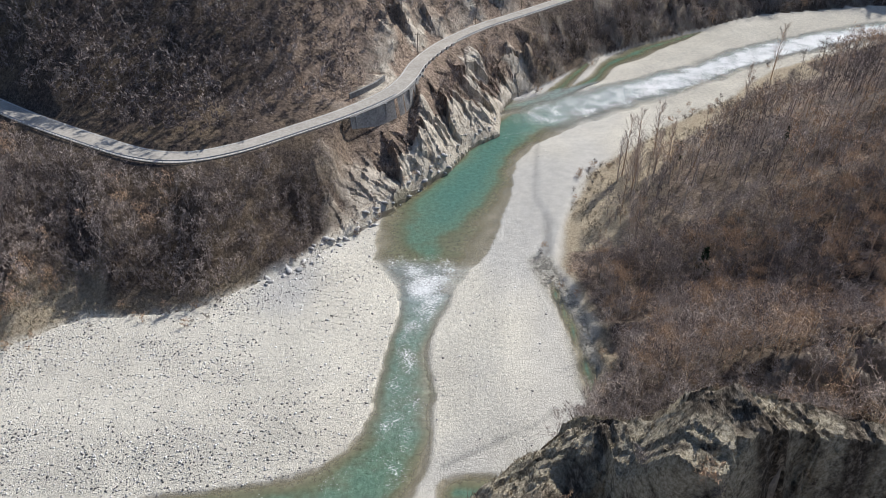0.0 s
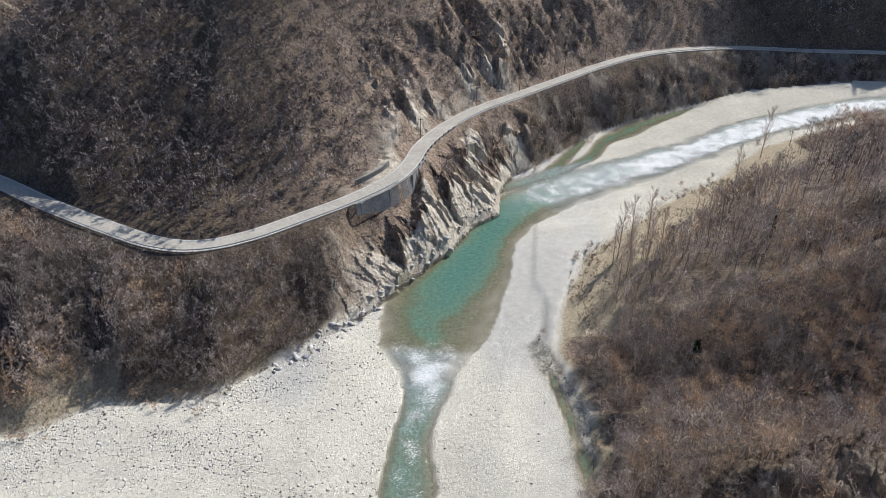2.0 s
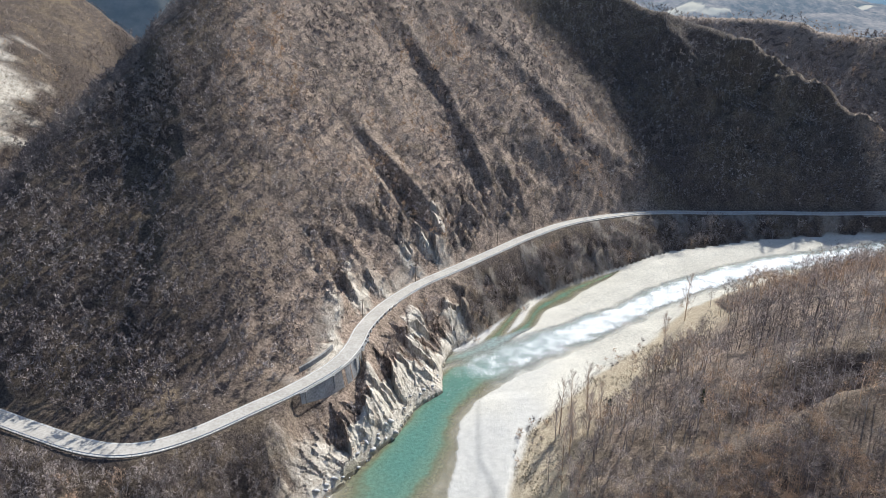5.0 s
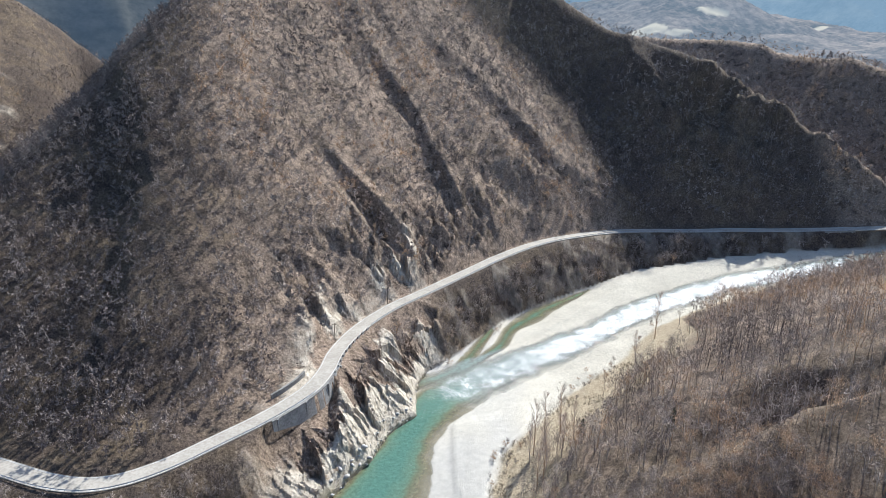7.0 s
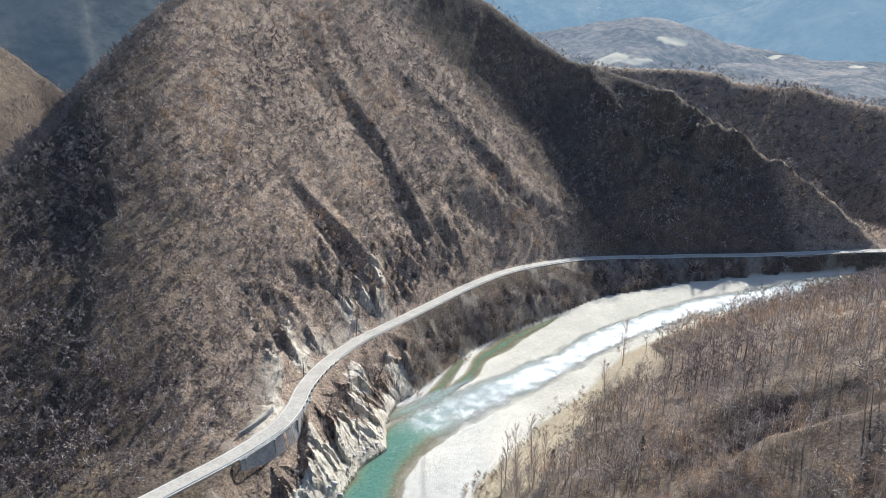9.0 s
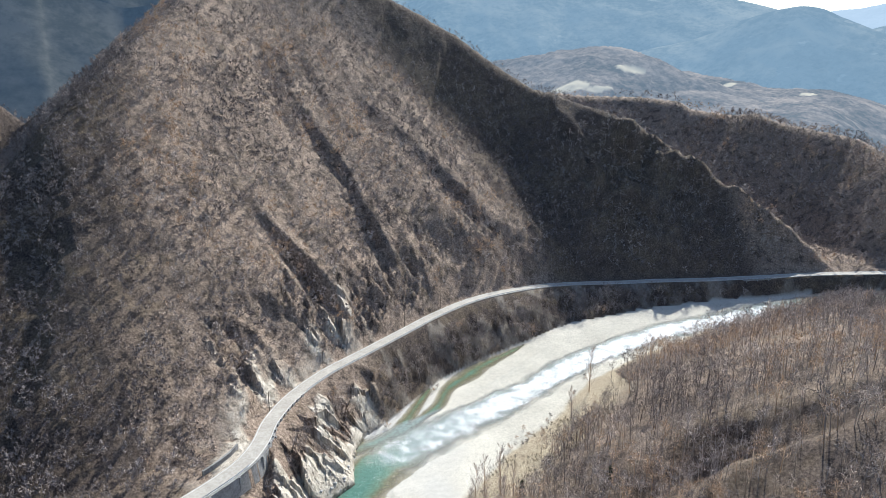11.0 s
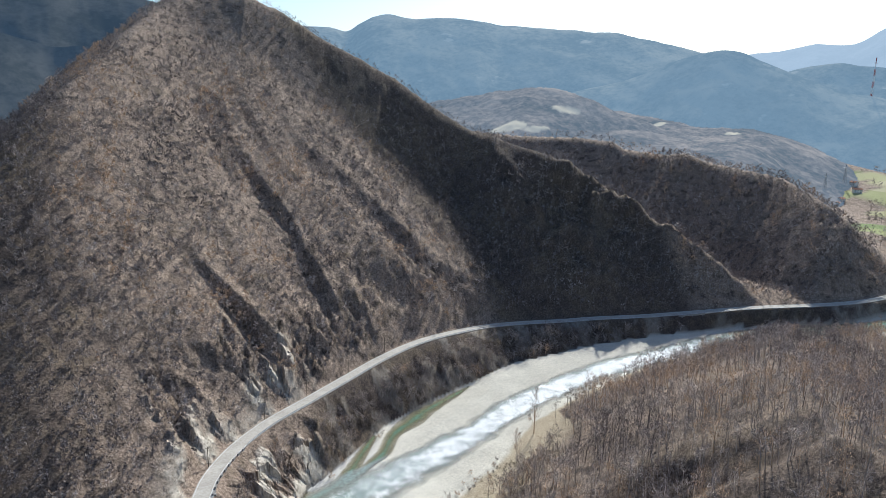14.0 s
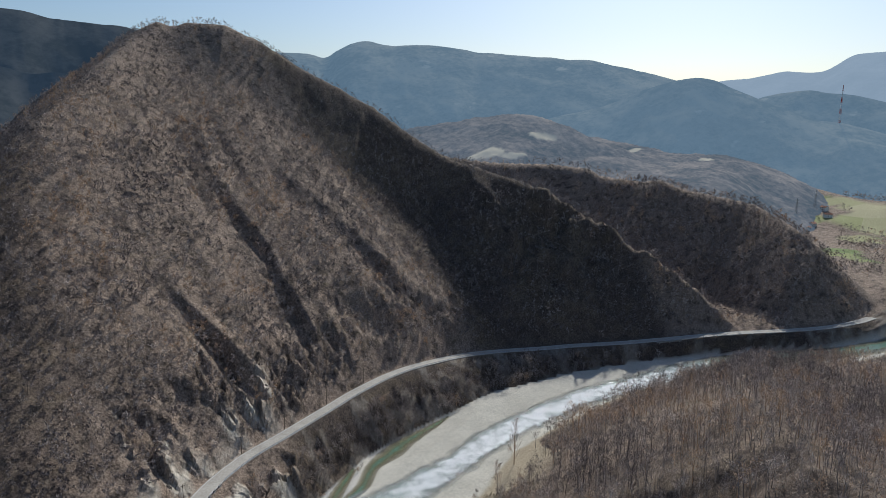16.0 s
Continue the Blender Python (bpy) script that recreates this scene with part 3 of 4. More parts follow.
    rocky = np.where(left & (sroad < 0), nose * smooth(-0.15, 0.15, 0.7 * slab + 1.8 * n2 + 0.5 * n3 + 0.52 - 1.25 * share) + 0.28 * crag * (1 - nose) * smooth(0.1, 0.3, slab + 1.4 * n2 + 0.2 - 0.4 * share)
                     + 1.5 * smooth(3.0, 0.5, dl + 3 * n2) * (x > -34) * smooth(32, 20, x), 0)
    rocky += np.where(left & (sroad > 0), 0.95 * smooth(19, 5, droad + 10 * n2) * crag0 * smooth(38, 15, x) * smooth(-0.1, 0.25, 0.6 * slab + 2 * n2) + 0.75 * bare * smooth(-0.1, 0.2, n2 + 0.5 * chip), 0)
    rocky += np.where(right, np.maximum(smooth(9, 5, dc + 8 * n2) * (sc > 0), (sc < 0) & (dc < 60)) * (0.35 + 0.65 * smooth(-0.25, 0.15, n2 + 0.3 * cell)), 0)
    rocky += np.where(left & (x < -150), smooth(1.0, 0.7, np.hypot((x + 222) / 40, (y - 375) / 75) + 1.2 * n1 + n2), 0)
    rocky += np.where(right & (sk < 0), 0.25 * smooth(7, 4, dk + 6 * n2), 0)
    masks["grass"] = np.maximum(masks["grass"], np.where(right, smooth(12, 8, dc + 6 * n2) * smooth(-0.35, 0.0, n3 + n2), 0))
    masks["crag"] = np.where(right & (((sc < 0) & (dc < 80)) | (dc < 4)), 1.0, 0.0)
    masks["rock"] = np.clip(rocky, 0, 1)
    return z, masks


def spaced(knots):
    """Grid lines: from knot to knot, in steps that change evenly."""
    out = [knots[0][0]]
    for (a, s), (b, e) in zip(knots[:-1], knots[1:]):
        n = max(1, int(round((b - a) / ((s + e) / 2))))
        steps = np.linspace(s, e, n)
        out.extend(a + np.cumsum(steps) * (b - a) / steps.sum())
    return np.array(out)


def sheet(name, xs, ys, z, keep=None, masks=None, material=None, sharp=None):
    """A grid mesh over plan lines xs, ys, with float masks at its vertices."""
    nx, ny = len(xs), len(ys)
    gx, gy = np.meshgrid(xs, ys)
    co = np.stack([gx * K, gy * K, z * K], -1).reshape(-1, 3)
    idx = np.arange(nx * ny).reshape(ny, nx)
    q = np.stack([idx[:-1, :-1], idx[:-1, 1:], idx[1:, 1:], idx[1:, :-1]], -1).reshape(-1, 4)
    if keep is not None:
        q = q[keep.reshape(-1)]
        used = np.unique(q)
        back = np.zeros(len(co), int)
        back[used] = np.arange(len(used))
        q, co = back[q], co[used]
    me = bpy.data.meshes.new(name)
    me.vertices.add(len(co))
    me.vertices.foreach_set("co", co.astype(np.float32).ravel())
    me.loops.add(q.size)
    me.loops.foreach_set("vertex_index", q.astype(np.int32).ravel())
    me.polygons.add(len(q))
    me.polygons.foreach_set("loop_start", np.arange(0, q.size, 4, dtype=np.int32))
    me.polygons.foreach_set("use_smooth", np.ones(len(q), bool) if sharp is None else sharp.reshape(-1)[q].max(1) < 0.35)
    me.update(calc_edges=True)
    for key, v in (masks or {}).items():
        v = v.reshape(-1)
        me.attributes.new(key, "FLOAT", "POINT").data.foreach_set("value", (v if keep is None else v[used]).astype(np.float32))
    me.materials.append(material)
    return new(name, me)


XS = spaced([(-1500, 60), (-420, 14), (-170, 3), (-110, 1.25), (-42, 0.85), (0, 0.75), (70, 0.8), (100, 1.3), (150, 1.25), (230, 2.4), (420, 5), (700, 14), (3000, 90)])
YS = spaced([(-300, 40), (0, 3), (28, 0.9), (80, 0.9), (140, 0.9), (245, 0.9), (275, 1.3), (400, 2.4), (560, 5), (900, 14), (2600, 90)])
GX, GY = np.meshgrid(XS, YS)
GZ, GM = terrain(GX, GY)
GX0, GX1, GY0, GY1 = -6, 60, 22, 62
inner = smooth(0, 3, np.minimum(np.minimum(GX - GX0, GX1 - GX), np.minimum(GY - GY0, GY1 - GY)))
NX0, NX1, NY0, NY1 = -32, 30, 128, 222


def nose_edge(x, y, m):
    """How far a place lies inside the rocky bank below the road bend."""
    e = np.minimum(np.minimum(x - NX0, NX1 - x), np.minimum(y - NY0, NY1 - y))
    return np.where(m["left"] & (m["sroad"] < 0), np.minimum(np.minimum(e, m["dl"] + 0.6), m["droad"] - 4.2), -1)


ground = sheet("ground", XS, YS, GZ - 1.3 * inner - 0.9 * smooth(0.8, 2.4, nose_edge(GX, GY, GM)), None, {k: GM[k] for k in ("gravel", "sand", "wet", "grass", "rock", "field", "stones", "drift", "open_sunlit")}, GROUND, np.maximum(GM["rock"], GM["crag"]))
tagged(ground, "steep wooded valley sides above pale river gravel and rock", "ground", kind="structure")
cxs, cys = np.arange(GX0, GX1, 0.27), np.arange(GY0, GY1, 0.27)
cgx, cgy = np.meshgrid(cxs, cys)
cgz, cgm = terrain(cgx, cgy)
rim = np.minimum(np.minimum(cgx - GX0, GX1 - cgx), np.minimum(cgy - GY0, GY1 - cgy))
crest = sheet("rock_crag", cxs, cys, cgz + 0.35 * fbm(cgx / 0.9, cgy / 0.9, 3, 97) - 2.5 * smooth(3, 0, rim), None,
              {k: cgm[k] for k in ("grass",)}, CRAG, cgm["crag"])
tagged(crest, "jagged weathered rock crag with dry grass on its ledges", "crag", kind="structure")
nxs, nys = np.arange(NX0, NX1, 0.42), np.arange(NY0, NY1, 0.42)
ngx, ngy = np.meshgrid(nxs, nys)
ngz, ngm = terrain(ngx, ngy)
nose_in = nose_edge(ngx, ngy, ngm)
nose_keep = (nose_in[:-1, :-1] > 0) & (nose_in[1:, :-1] > 0) & (nose_in[:-1, 1:] > 0) & (nose_in[1:, 1:] > 0)
bank = sheet("rocky_bank", nxs, nys, ngz + ngm["rock"] * 0.3 * fbm(ngx / 0.9, ngy / 0.9, 2, 96) - 0.5 * smooth(1.0, 0, nose_in), nose_keep,
             {k: ngm[k] for k in ("gravel", "sand", "wet", "grass", "rock", "field", "stones", "drift", "open_sunlit")}, GROUND, np.ones_like(ngz))
tagged(bank, "pale broken rock slabs under a brown scrubby slope", "rock", kind="structure")
wx, wy = spaced([(-170, 3), (-110, 1.0), (120, 1.0), (420, 3)]), spaced([(30, 1.5), (55, 1.0), (270, 1.0), (345, 1.5)])
wgx, wgy = np.meshgrid(wx, wy)
wd, wr = water_field(wgx, wgy)
wet = wd > -1.2
wet = wet[:-1, :-1] | wet[1:, :-1] | wet[:-1, 1:] | wet[1:, 1:]
water = sheet("water", wx, wy, np.zeros_like(wgx), wet, {"depth": np.clip(wd, 0, 1), "rapid": wr, "fast": terrain(wgx, wgy)[1]["fast"]}, WATER)
tagged(water, "shallow turquoise river with white riffles over gravel", "river", kind="structure")


def height_at(x, y):
    """Height of the ground mesh at plan places, in plan units."""
    i = np.clip(np.searchsorted(XS, x) - 1, 0, len(XS) - 2)
    j = np.clip(np.searchsorted(YS, y) - 1, 0, len(YS) - 2)
    fx, fy = (x - XS[i]) / (XS[i + 1] - XS[i]), (y - YS[j]) / (YS[j + 1] - YS[j])
    return (GZ[j, i] * (1 - fx) + GZ[j, i + 1] * fx) * (1 - fy) + (GZ[j + 1, i] * (1 - fx) + GZ[j + 1, i + 1] * fx) * fy


# ---- bare trees ----
def tube(a, b, ra, rb, sides=3):
    """Vertices and triangles of a tapered limb from a to b."""
    a, b = np.array(a, float), np.array(b, float)
    w = b - a
    u = np.cross(w, (0.3, 0.9, 0.1) if abs(w[2]) > abs(w[0]) else (0, 0, 1))
    u /= np.linalg.norm(u) + 1e-9
    v = np.cross(w, u) / (np.linalg.norm(w) + 1e-9)
    ang = np.arange(sides) * 2 * np.pi / sides
    ring = np.cos(ang)[:, None] * u + np.sin(ang)[:, None] * v
    if rb <= 0:
        return np.vstack([a + ring * ra, b]), [(i, (i + 1) % sides, sides) for i in range(sides)]
    tri = [t for i in range(sides) for t in ((i, (i + 1) % sides, sides + i), ((i + 1) % sides, sides + (i + 1) % sides, sides + i))]
    return np.vstack([a + ring * ra, b + ring * rb]), tri


def blade(a, b, w, rng):
    """A twig: one long triangle."""
    u = np.cross(np.array(b) - np.array(a), rng.normal(size=3))
    u *= w / (np.linalg.norm(u) + 1e-9)
    return np.array([a - u, a + u, b]), [(0, 1, 2)]


def join(parts):
    vs, ts, n = [], [], 0
    for v, t in parts:
        vs.append(v)
        ts.append(np.array(t, int) + n)
        n += len(v)
    return np.vstack(vs), np.vstack(ts)


def bare_tree(rng, h=9.0, spread=0.30, limbs=7, twigs=6, stems=1, width=0.05, long=(0.08, 0.17), girth=0.012, low=0.30):
    """A leafless tree as (trunk and limbs, twigs), each vertices and triangles."""
    wood, fine = [], []
    for s in range(stems):
        lean = rng.normal(size=2) * (0.08 if stems == 1 else 0.28) * h
        foot = np.array([*(rng.normal(size=2) * 0.12 * (stems > 1)), -0.5])
        mid = foot + np.array([lean[0] * 0.3, lean[1] * 0.3, h * 0.45])
        top = np.array([foot[0] + lean[0] * 0.6, foot[1] + lean[1] * 0.6, h * 0.82])
        r = girth * h
        wood += [tube(foot, mid, r, r * 0.65), tube(mid, top, r * 0.65, 0)]
        for i in range(limbs):
            f = low + (0.96 - low) * (i + rng.random()) / limbs
            base = foot + (mid - foot) * f / 0.5 if f < 0.5 else mid + (top - mid) * (f - 0.5) / 0.5
            a = rng.random() * 6.283
            reach = h * spread * (1.2 - 0.7 * f) * rng.uniform(0.6, 1.15)
            tip = base + np.array([math.cos(a) * reach, math.sin(a) * reach, reach * rng.uniform(0.3, 1.0)])
            wood.append(tube(base, tip, r * 0.3, 0))
            for j in range(twigs):
                g = rng.uniform(0.3, 1.05)
                q = base + (tip - base) * g + rng.normal(size=3) * 0.04 * h
                way = rng.normal(size=3) * 0.7 + (tip - base) / (np.linalg.norm(tip - base) + 1e-6) * 0.4 + np.array([0, 0, 0.45])
                fine.append(blade(q, q + way / np.linalg.norm(way) * h * rng.uniform(*long), width * rng.uniform(0.6, 1.4), rng))
    return join(wood), join(fine)


def soup(name, vs, ts, material):
    ts = np.array(ts)
    me = bpy.data.meshes.new(name)
    me.vertices.add(len(vs))
    me.vertices.foreach_set("co", vs.astype(np.float32).ravel())
    me.loops.add(ts.size)
    me.loops.foreach_set("vertex_index", ts.astype(np.int32).ravel())
    me.polygons.add(len(ts))
    me.polygons.foreach_set("loop_start", np.arange(0, ts.size, 3, dtype=np.int32))
    me.update(calc_edges=True)
    me.materials.append(material)
    return me


def scatter(name, kinds, places, rng, material, tone=(0.0, 1.0)):
    """One mesh of many trees: kinds are (vertices, triangles), places are x, y, z in metres and a size."""
    vs, ts, tones, n = [], [], [], 0
    pick = rng.integers(0, len(kinds), len(places))
    for k, (v, t) in enumerate(kinds):
        p = places[pick == k]
        if not len(p):
            continue
        a = rng.random(len(p)) * 6.283
        c, s = np.cos(a)[:, None], np.sin(a)[:, None]
        sz = p[:, 3:4]
        wide = sz * rng.uniform(0.85, 1.2, sz.shape)
        x = (v[None, :, 0] * c - v[None, :, 1] * s) * wide + p[:, 0:1]
        y = (v[None, :, 0] * s + v[None, :, 1] * c) * wide + p[:, 1:2]
        z = v[None, :, 2] * sz + p[:, 2:3]
        vs.append(np.stack([x, y, z], -1).reshape(-1, 3))
        ts.append((t[None] + (np.arange(len(p)) * len(v))[:, None, None]).reshape(-1, 3) + n)
        drift = np.clip(0.5 + 1.5 * fbm(p[:, 0] / 26, p[:, 1] / 26, 3, 58) + 0.75 * (rng.random(len(p)) - 0.5), 0, 1)
        tones.append(np.repeat(tone[0] + (tone[1] - tone[0]) * drift, len(v)))
        n += len(p) * len(v)
    me = soup(name, np.vstack(vs), np.vstack(ts), material)
    me.attributes.new("tone", "FLOAT", "POINT").data.foreach_set("value", np.concatenate(tones).astype(np.float32))
    return new(name, me)


def sites(rng, box, gap, accept):
    """Jittered grid places inside box where accept(x, y, masks) is true, as plan x, y, z and masks."""
    x0, x1, y0, y1 = box
    gx, gy = np.meshgrid(np.arange(x0, x1, gap), np.arange(y0, y1, gap))
    x = (gx + rng.uniform(-0.5, 0.5, gx.shape) * gap).ravel()
    y = (gy + rng.uniform(-0.5, 0.5, gy.shape) * gap).ravel()
    _, m = terrain(x, y)
    ok = accept(x, y, m)
    return x[ok], y[ok]


rng = np.random.default_rng(4)
KINDS_THIN = [join(bare_tree(rng, 8.0, 0.42, 3, 5, width=0.24, long=(0.14, 0.26))) for _ in range(6)]
KINDS_FAR = [join(bare_tree(rng, 7.0, 0.40, 4, 16, width=0.15, long=(0.07, 0.15), girth=0.008)) for _ in range(8)]
KINDS_NEAR = [join(bare_tree(rng, 7.5, 0.48, 7, 28, width=0.032, long=(0.07, 0.15))) for _ in range(8)]
KINDS_MID = [join(bare_tree(rng, 10.5, 0.27, 6, 14, width=0.065, long=(0.06, 0.13), girth=0.013, low=0.45)) for _ in range(8)]
KINDS_BUSH = [join(bare_tree(rng, 6.5, 0.40, 3, 13, stems=3, width=0.09, long=(0.06, 0.14))) for _ in range(6)]


def wood_at(name, label, box, gap, kinds, accept, size, tone=(0.0, 1.0)):
    x, y = sites(rng, box, gap, accept)
    p = np.stack([x * K, y * K, height_at(x, y) * K, size[0] + (size[1] - size[0]) * np.clip(0.5 + 1.6 * fbm(x / 10, y / 10, 2, 47) + 0.5 * (rng.random(len(x)) - 0.5), 0, 1)], -1)
    p[:, 3] *= 1 - 0.4 * smooth(400, 470, y) * (x < 300)
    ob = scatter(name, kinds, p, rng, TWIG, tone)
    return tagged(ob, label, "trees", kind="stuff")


def patchy(x, y, share):
    return fbm(x / 7, y / 7, 3, 40) + 0.25 * (rng.random(x.shape) - 0.5) > share


wood_at("hillside_wood", "sparser leafless tan and grey woodland on the steep sunlit hillside", (-190, 410, 150, 560), 3.5, KINDS_FAR,
        lambda x, y, m: m["left"] & (m["sroad"] > 0) & (m["droad"] > 6.5) & (m["rock"] < 0.4) & (m["open_sunlit"] > 0.45) & patchy(x, y, -0.2) & ((x < 270) | (y < 520)), (0.55, 1.45))
# this wood and the next: slope shade put into the twigs as low tones
wood_at("shady_wood", "dense leafless woodland on the shaded hillside, shade put into its dark tones", (-190, 62, 150, 560), 3.1, KINDS_FAR,
        lambda x, y, m: m["left"] & (m["sroad"] > 0) & (m["droad"] > 5.5) & (m["rock"] < 0.4) & (m["open_sunlit"] <= 0.45) & patchy(x, y, -0.2), (0.6, 1.5), (0.0, 0.5))
wood_at("shaded_flank_wood", "dense leafless woodland on the flank turned from the sun, shade put into its dark tones", (62, 290, 300, 520), 3.7, KINDS_THIN,
        lambda x, y, m: m["left"] & (m["sroad"] > 0) & (m["droad"] > 5.5) & (m["rock"] < 0.4) & (m["open_sunlit"] <= 0.45), (0.6, 1.2), (0.0, 0.6))
wood_at("riverside_wood", "leafless scrubby woodland between the road and the river", (-130, 300, 95, 330), 2.25, KINDS_BUSH,
        lambda x, y, m: m["left"] & (m["sroad"] < 0) & (m["droad"] > np.where(x < -40, 6.5, 8.0)) & ((m["open_sunlit"] < 0.4) | patchy(x, y, -0.06)) & (m["dl"] > np.where(x < -55, 5.5 + 8 * fbm(x / 9, y / 9, 2, 44), 1.0)) & (m["rock"] < 0.3), (0.5, 1.05), (0.0, 0.85))
def bend(x, y, m, near):
    return m["right"] & (m["dr"] > np.where(x < 125, np.interp(y, [112, 118, 150], [2, 4, 18]), 2.0)) & (m["rock"] < 0.5) & (m["crag"] < 0.6) & (((x < 95) & (y < 132)) == near)


wood_at("near_wood", "leafless brown-grey woodland on the slope behind the crag", (18, 95, 50, 132), 2.5, KINDS_NEAR,
        lambda x, y, m: bend(x, y, m, True) & patchy(x, y, -0.12), (0.6, 1.3), (0.25, 1.0))
wood_at("bend_wood", "leafless woodland on the hill inside the river bend", (20, 330, 60, 300), 3.15, KINDS_MID,
        lambda x, y, m: bend(x, y, m, False) & patchy(x, y, -0.13), (0.55, 1.45))
wood_at("far_wood", "leafless woodland on the ridges farther down the valley", (-480, 900, 380, 900), 7.0, KINDS_THIN,
        lambda x, y, m: (np.hypot(x, y) > 420) & ((np.hypot(x, y) < 700) | (np.arctan2(x, y) > 0.86)) & (m["field"] < 0.5) & ~m["floor"] & ((x > 410) | ((x > 270) & (y > 520)) | (y > 560) | ((x < -190) & (y > 640))), (0.8, 1.4))
wood_at("west_wood", "leafless pinkish-grey woodland on the slope behind the big hill", (-440, -150, 330, 660), 4.6, KINDS_THIN,
        lambda x, y, m: (np.hypot(x, y) > 420) & ~m["floor"] & (x < -190) & (m["rock"] < 0.4), (0.5, 0.95))


# ---- far ranges behind the rolling country ----
def range_sheet(name, line, depth, fall, material, seed, taper=0.0):
    """A mountain range: a crest with a rough, furrowed slope in front of it."""
    p = round_off(line, 12)
    u = np.linspace(0, 1, 40)
    crest = p[:, 2] + 0.03 * p[:, 2].max() * fbm(p[:, 0] / 60, p[:, 1] / 60, 4, seed)
    reach = np.hypot(p[:, 0], p[:, 1])[:, None]
    x = p[:, None, 0] * (1 - depth * u[None] / reach)
    y = p[:, None, 1] * (1 - depth * u[None] / reach)
    furrow = np.abs(np.mod(p[:, None, 0] / 55 + 1.6 * fbm(x / 150, y / 150, 3, seed + 3), 2) - 1) - 0.5
    z = crest[:, None] * (1 - u[None] ** fall) + (furrow * 6 + 26 * fbm(x / 110, y / 110, 4, seed + 5)) * np.sin(u[None] * np.pi) ** 0.7
    z = z * (smooth(0, taper, np.linspace(0, 1, len(p)))[:, None] if taper else 1)
    n, m = z.shape
    co = np.stack([x * K, y * K, z * K], -1).reshape(-1, 3)
    i = np.arange(n * m).reshape(n, m)
    tri = np.concatenate([np.stack([i[:-1, :-1], i[:-1, 1:], i[1:, 1:]], -1).reshape(-1, 3), np.stack([i[:-1, :-1], i[1:, 1:], i[1:, :-1]], -1).reshape(-1, 3)])
    me = soup(name, co, tri, material)
    me.polygons.foreach_set("use_smooth", np.ones(len(tri), bool))
    return tagged(new(name, me), "hazy blue wooded mountain range in the distance", "mountains", kind="structure")


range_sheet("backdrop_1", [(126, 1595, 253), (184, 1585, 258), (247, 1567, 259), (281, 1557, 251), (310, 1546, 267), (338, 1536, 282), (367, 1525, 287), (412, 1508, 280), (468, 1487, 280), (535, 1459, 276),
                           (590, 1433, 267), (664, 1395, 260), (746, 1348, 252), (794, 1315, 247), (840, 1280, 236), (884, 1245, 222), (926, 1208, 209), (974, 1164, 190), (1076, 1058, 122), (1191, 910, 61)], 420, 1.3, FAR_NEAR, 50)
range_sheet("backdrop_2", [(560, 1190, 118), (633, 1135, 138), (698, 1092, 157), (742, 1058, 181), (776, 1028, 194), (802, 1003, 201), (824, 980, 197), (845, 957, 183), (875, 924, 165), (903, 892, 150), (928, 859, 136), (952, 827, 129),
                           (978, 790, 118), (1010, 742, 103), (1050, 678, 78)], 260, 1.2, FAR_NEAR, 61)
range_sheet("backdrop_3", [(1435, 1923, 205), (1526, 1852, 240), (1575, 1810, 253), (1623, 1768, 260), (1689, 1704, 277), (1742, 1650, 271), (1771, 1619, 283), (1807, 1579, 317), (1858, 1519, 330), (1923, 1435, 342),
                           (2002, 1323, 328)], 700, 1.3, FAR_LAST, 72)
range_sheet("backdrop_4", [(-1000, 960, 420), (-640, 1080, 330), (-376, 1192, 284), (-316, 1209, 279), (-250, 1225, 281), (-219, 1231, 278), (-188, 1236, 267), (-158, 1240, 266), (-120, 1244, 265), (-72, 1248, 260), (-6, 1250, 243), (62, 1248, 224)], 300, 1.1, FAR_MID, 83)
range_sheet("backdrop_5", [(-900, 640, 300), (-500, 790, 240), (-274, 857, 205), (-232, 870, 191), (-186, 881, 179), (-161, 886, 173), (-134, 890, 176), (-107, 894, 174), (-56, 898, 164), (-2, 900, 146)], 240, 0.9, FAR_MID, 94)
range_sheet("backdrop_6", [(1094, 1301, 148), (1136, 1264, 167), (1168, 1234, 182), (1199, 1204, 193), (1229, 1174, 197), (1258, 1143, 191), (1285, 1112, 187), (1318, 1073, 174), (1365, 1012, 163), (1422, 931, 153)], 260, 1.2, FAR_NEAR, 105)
fa, fr = np.meshgrid(np.radians(np.arange(6, 56, 0.18)), np.arange(660, 1420, 5.0))
fx, fy = fr * np.sin(fa), fr * np.cos(fa)
fz = foothill(fx, fy)
n, m = fz.shape
i = np.arange(n * m).reshape(n, m)
tri = np.concatenate([np.stack([i[:-1, :-1], i[1:, 1:], i[:-1, 1:]], -1).reshape(-1, 3), np.stack([i[:-1, :-1], i[1:, :-1], i[1:, 1:]], -1).reshape(-1, 3)])
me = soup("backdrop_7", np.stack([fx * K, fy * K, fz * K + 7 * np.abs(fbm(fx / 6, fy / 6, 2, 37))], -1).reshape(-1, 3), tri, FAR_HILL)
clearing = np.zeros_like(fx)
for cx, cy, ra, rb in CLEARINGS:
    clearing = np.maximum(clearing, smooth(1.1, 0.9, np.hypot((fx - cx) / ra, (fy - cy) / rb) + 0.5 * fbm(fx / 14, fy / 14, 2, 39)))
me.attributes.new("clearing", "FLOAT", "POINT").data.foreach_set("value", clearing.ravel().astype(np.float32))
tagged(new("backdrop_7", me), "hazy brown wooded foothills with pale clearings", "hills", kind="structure")


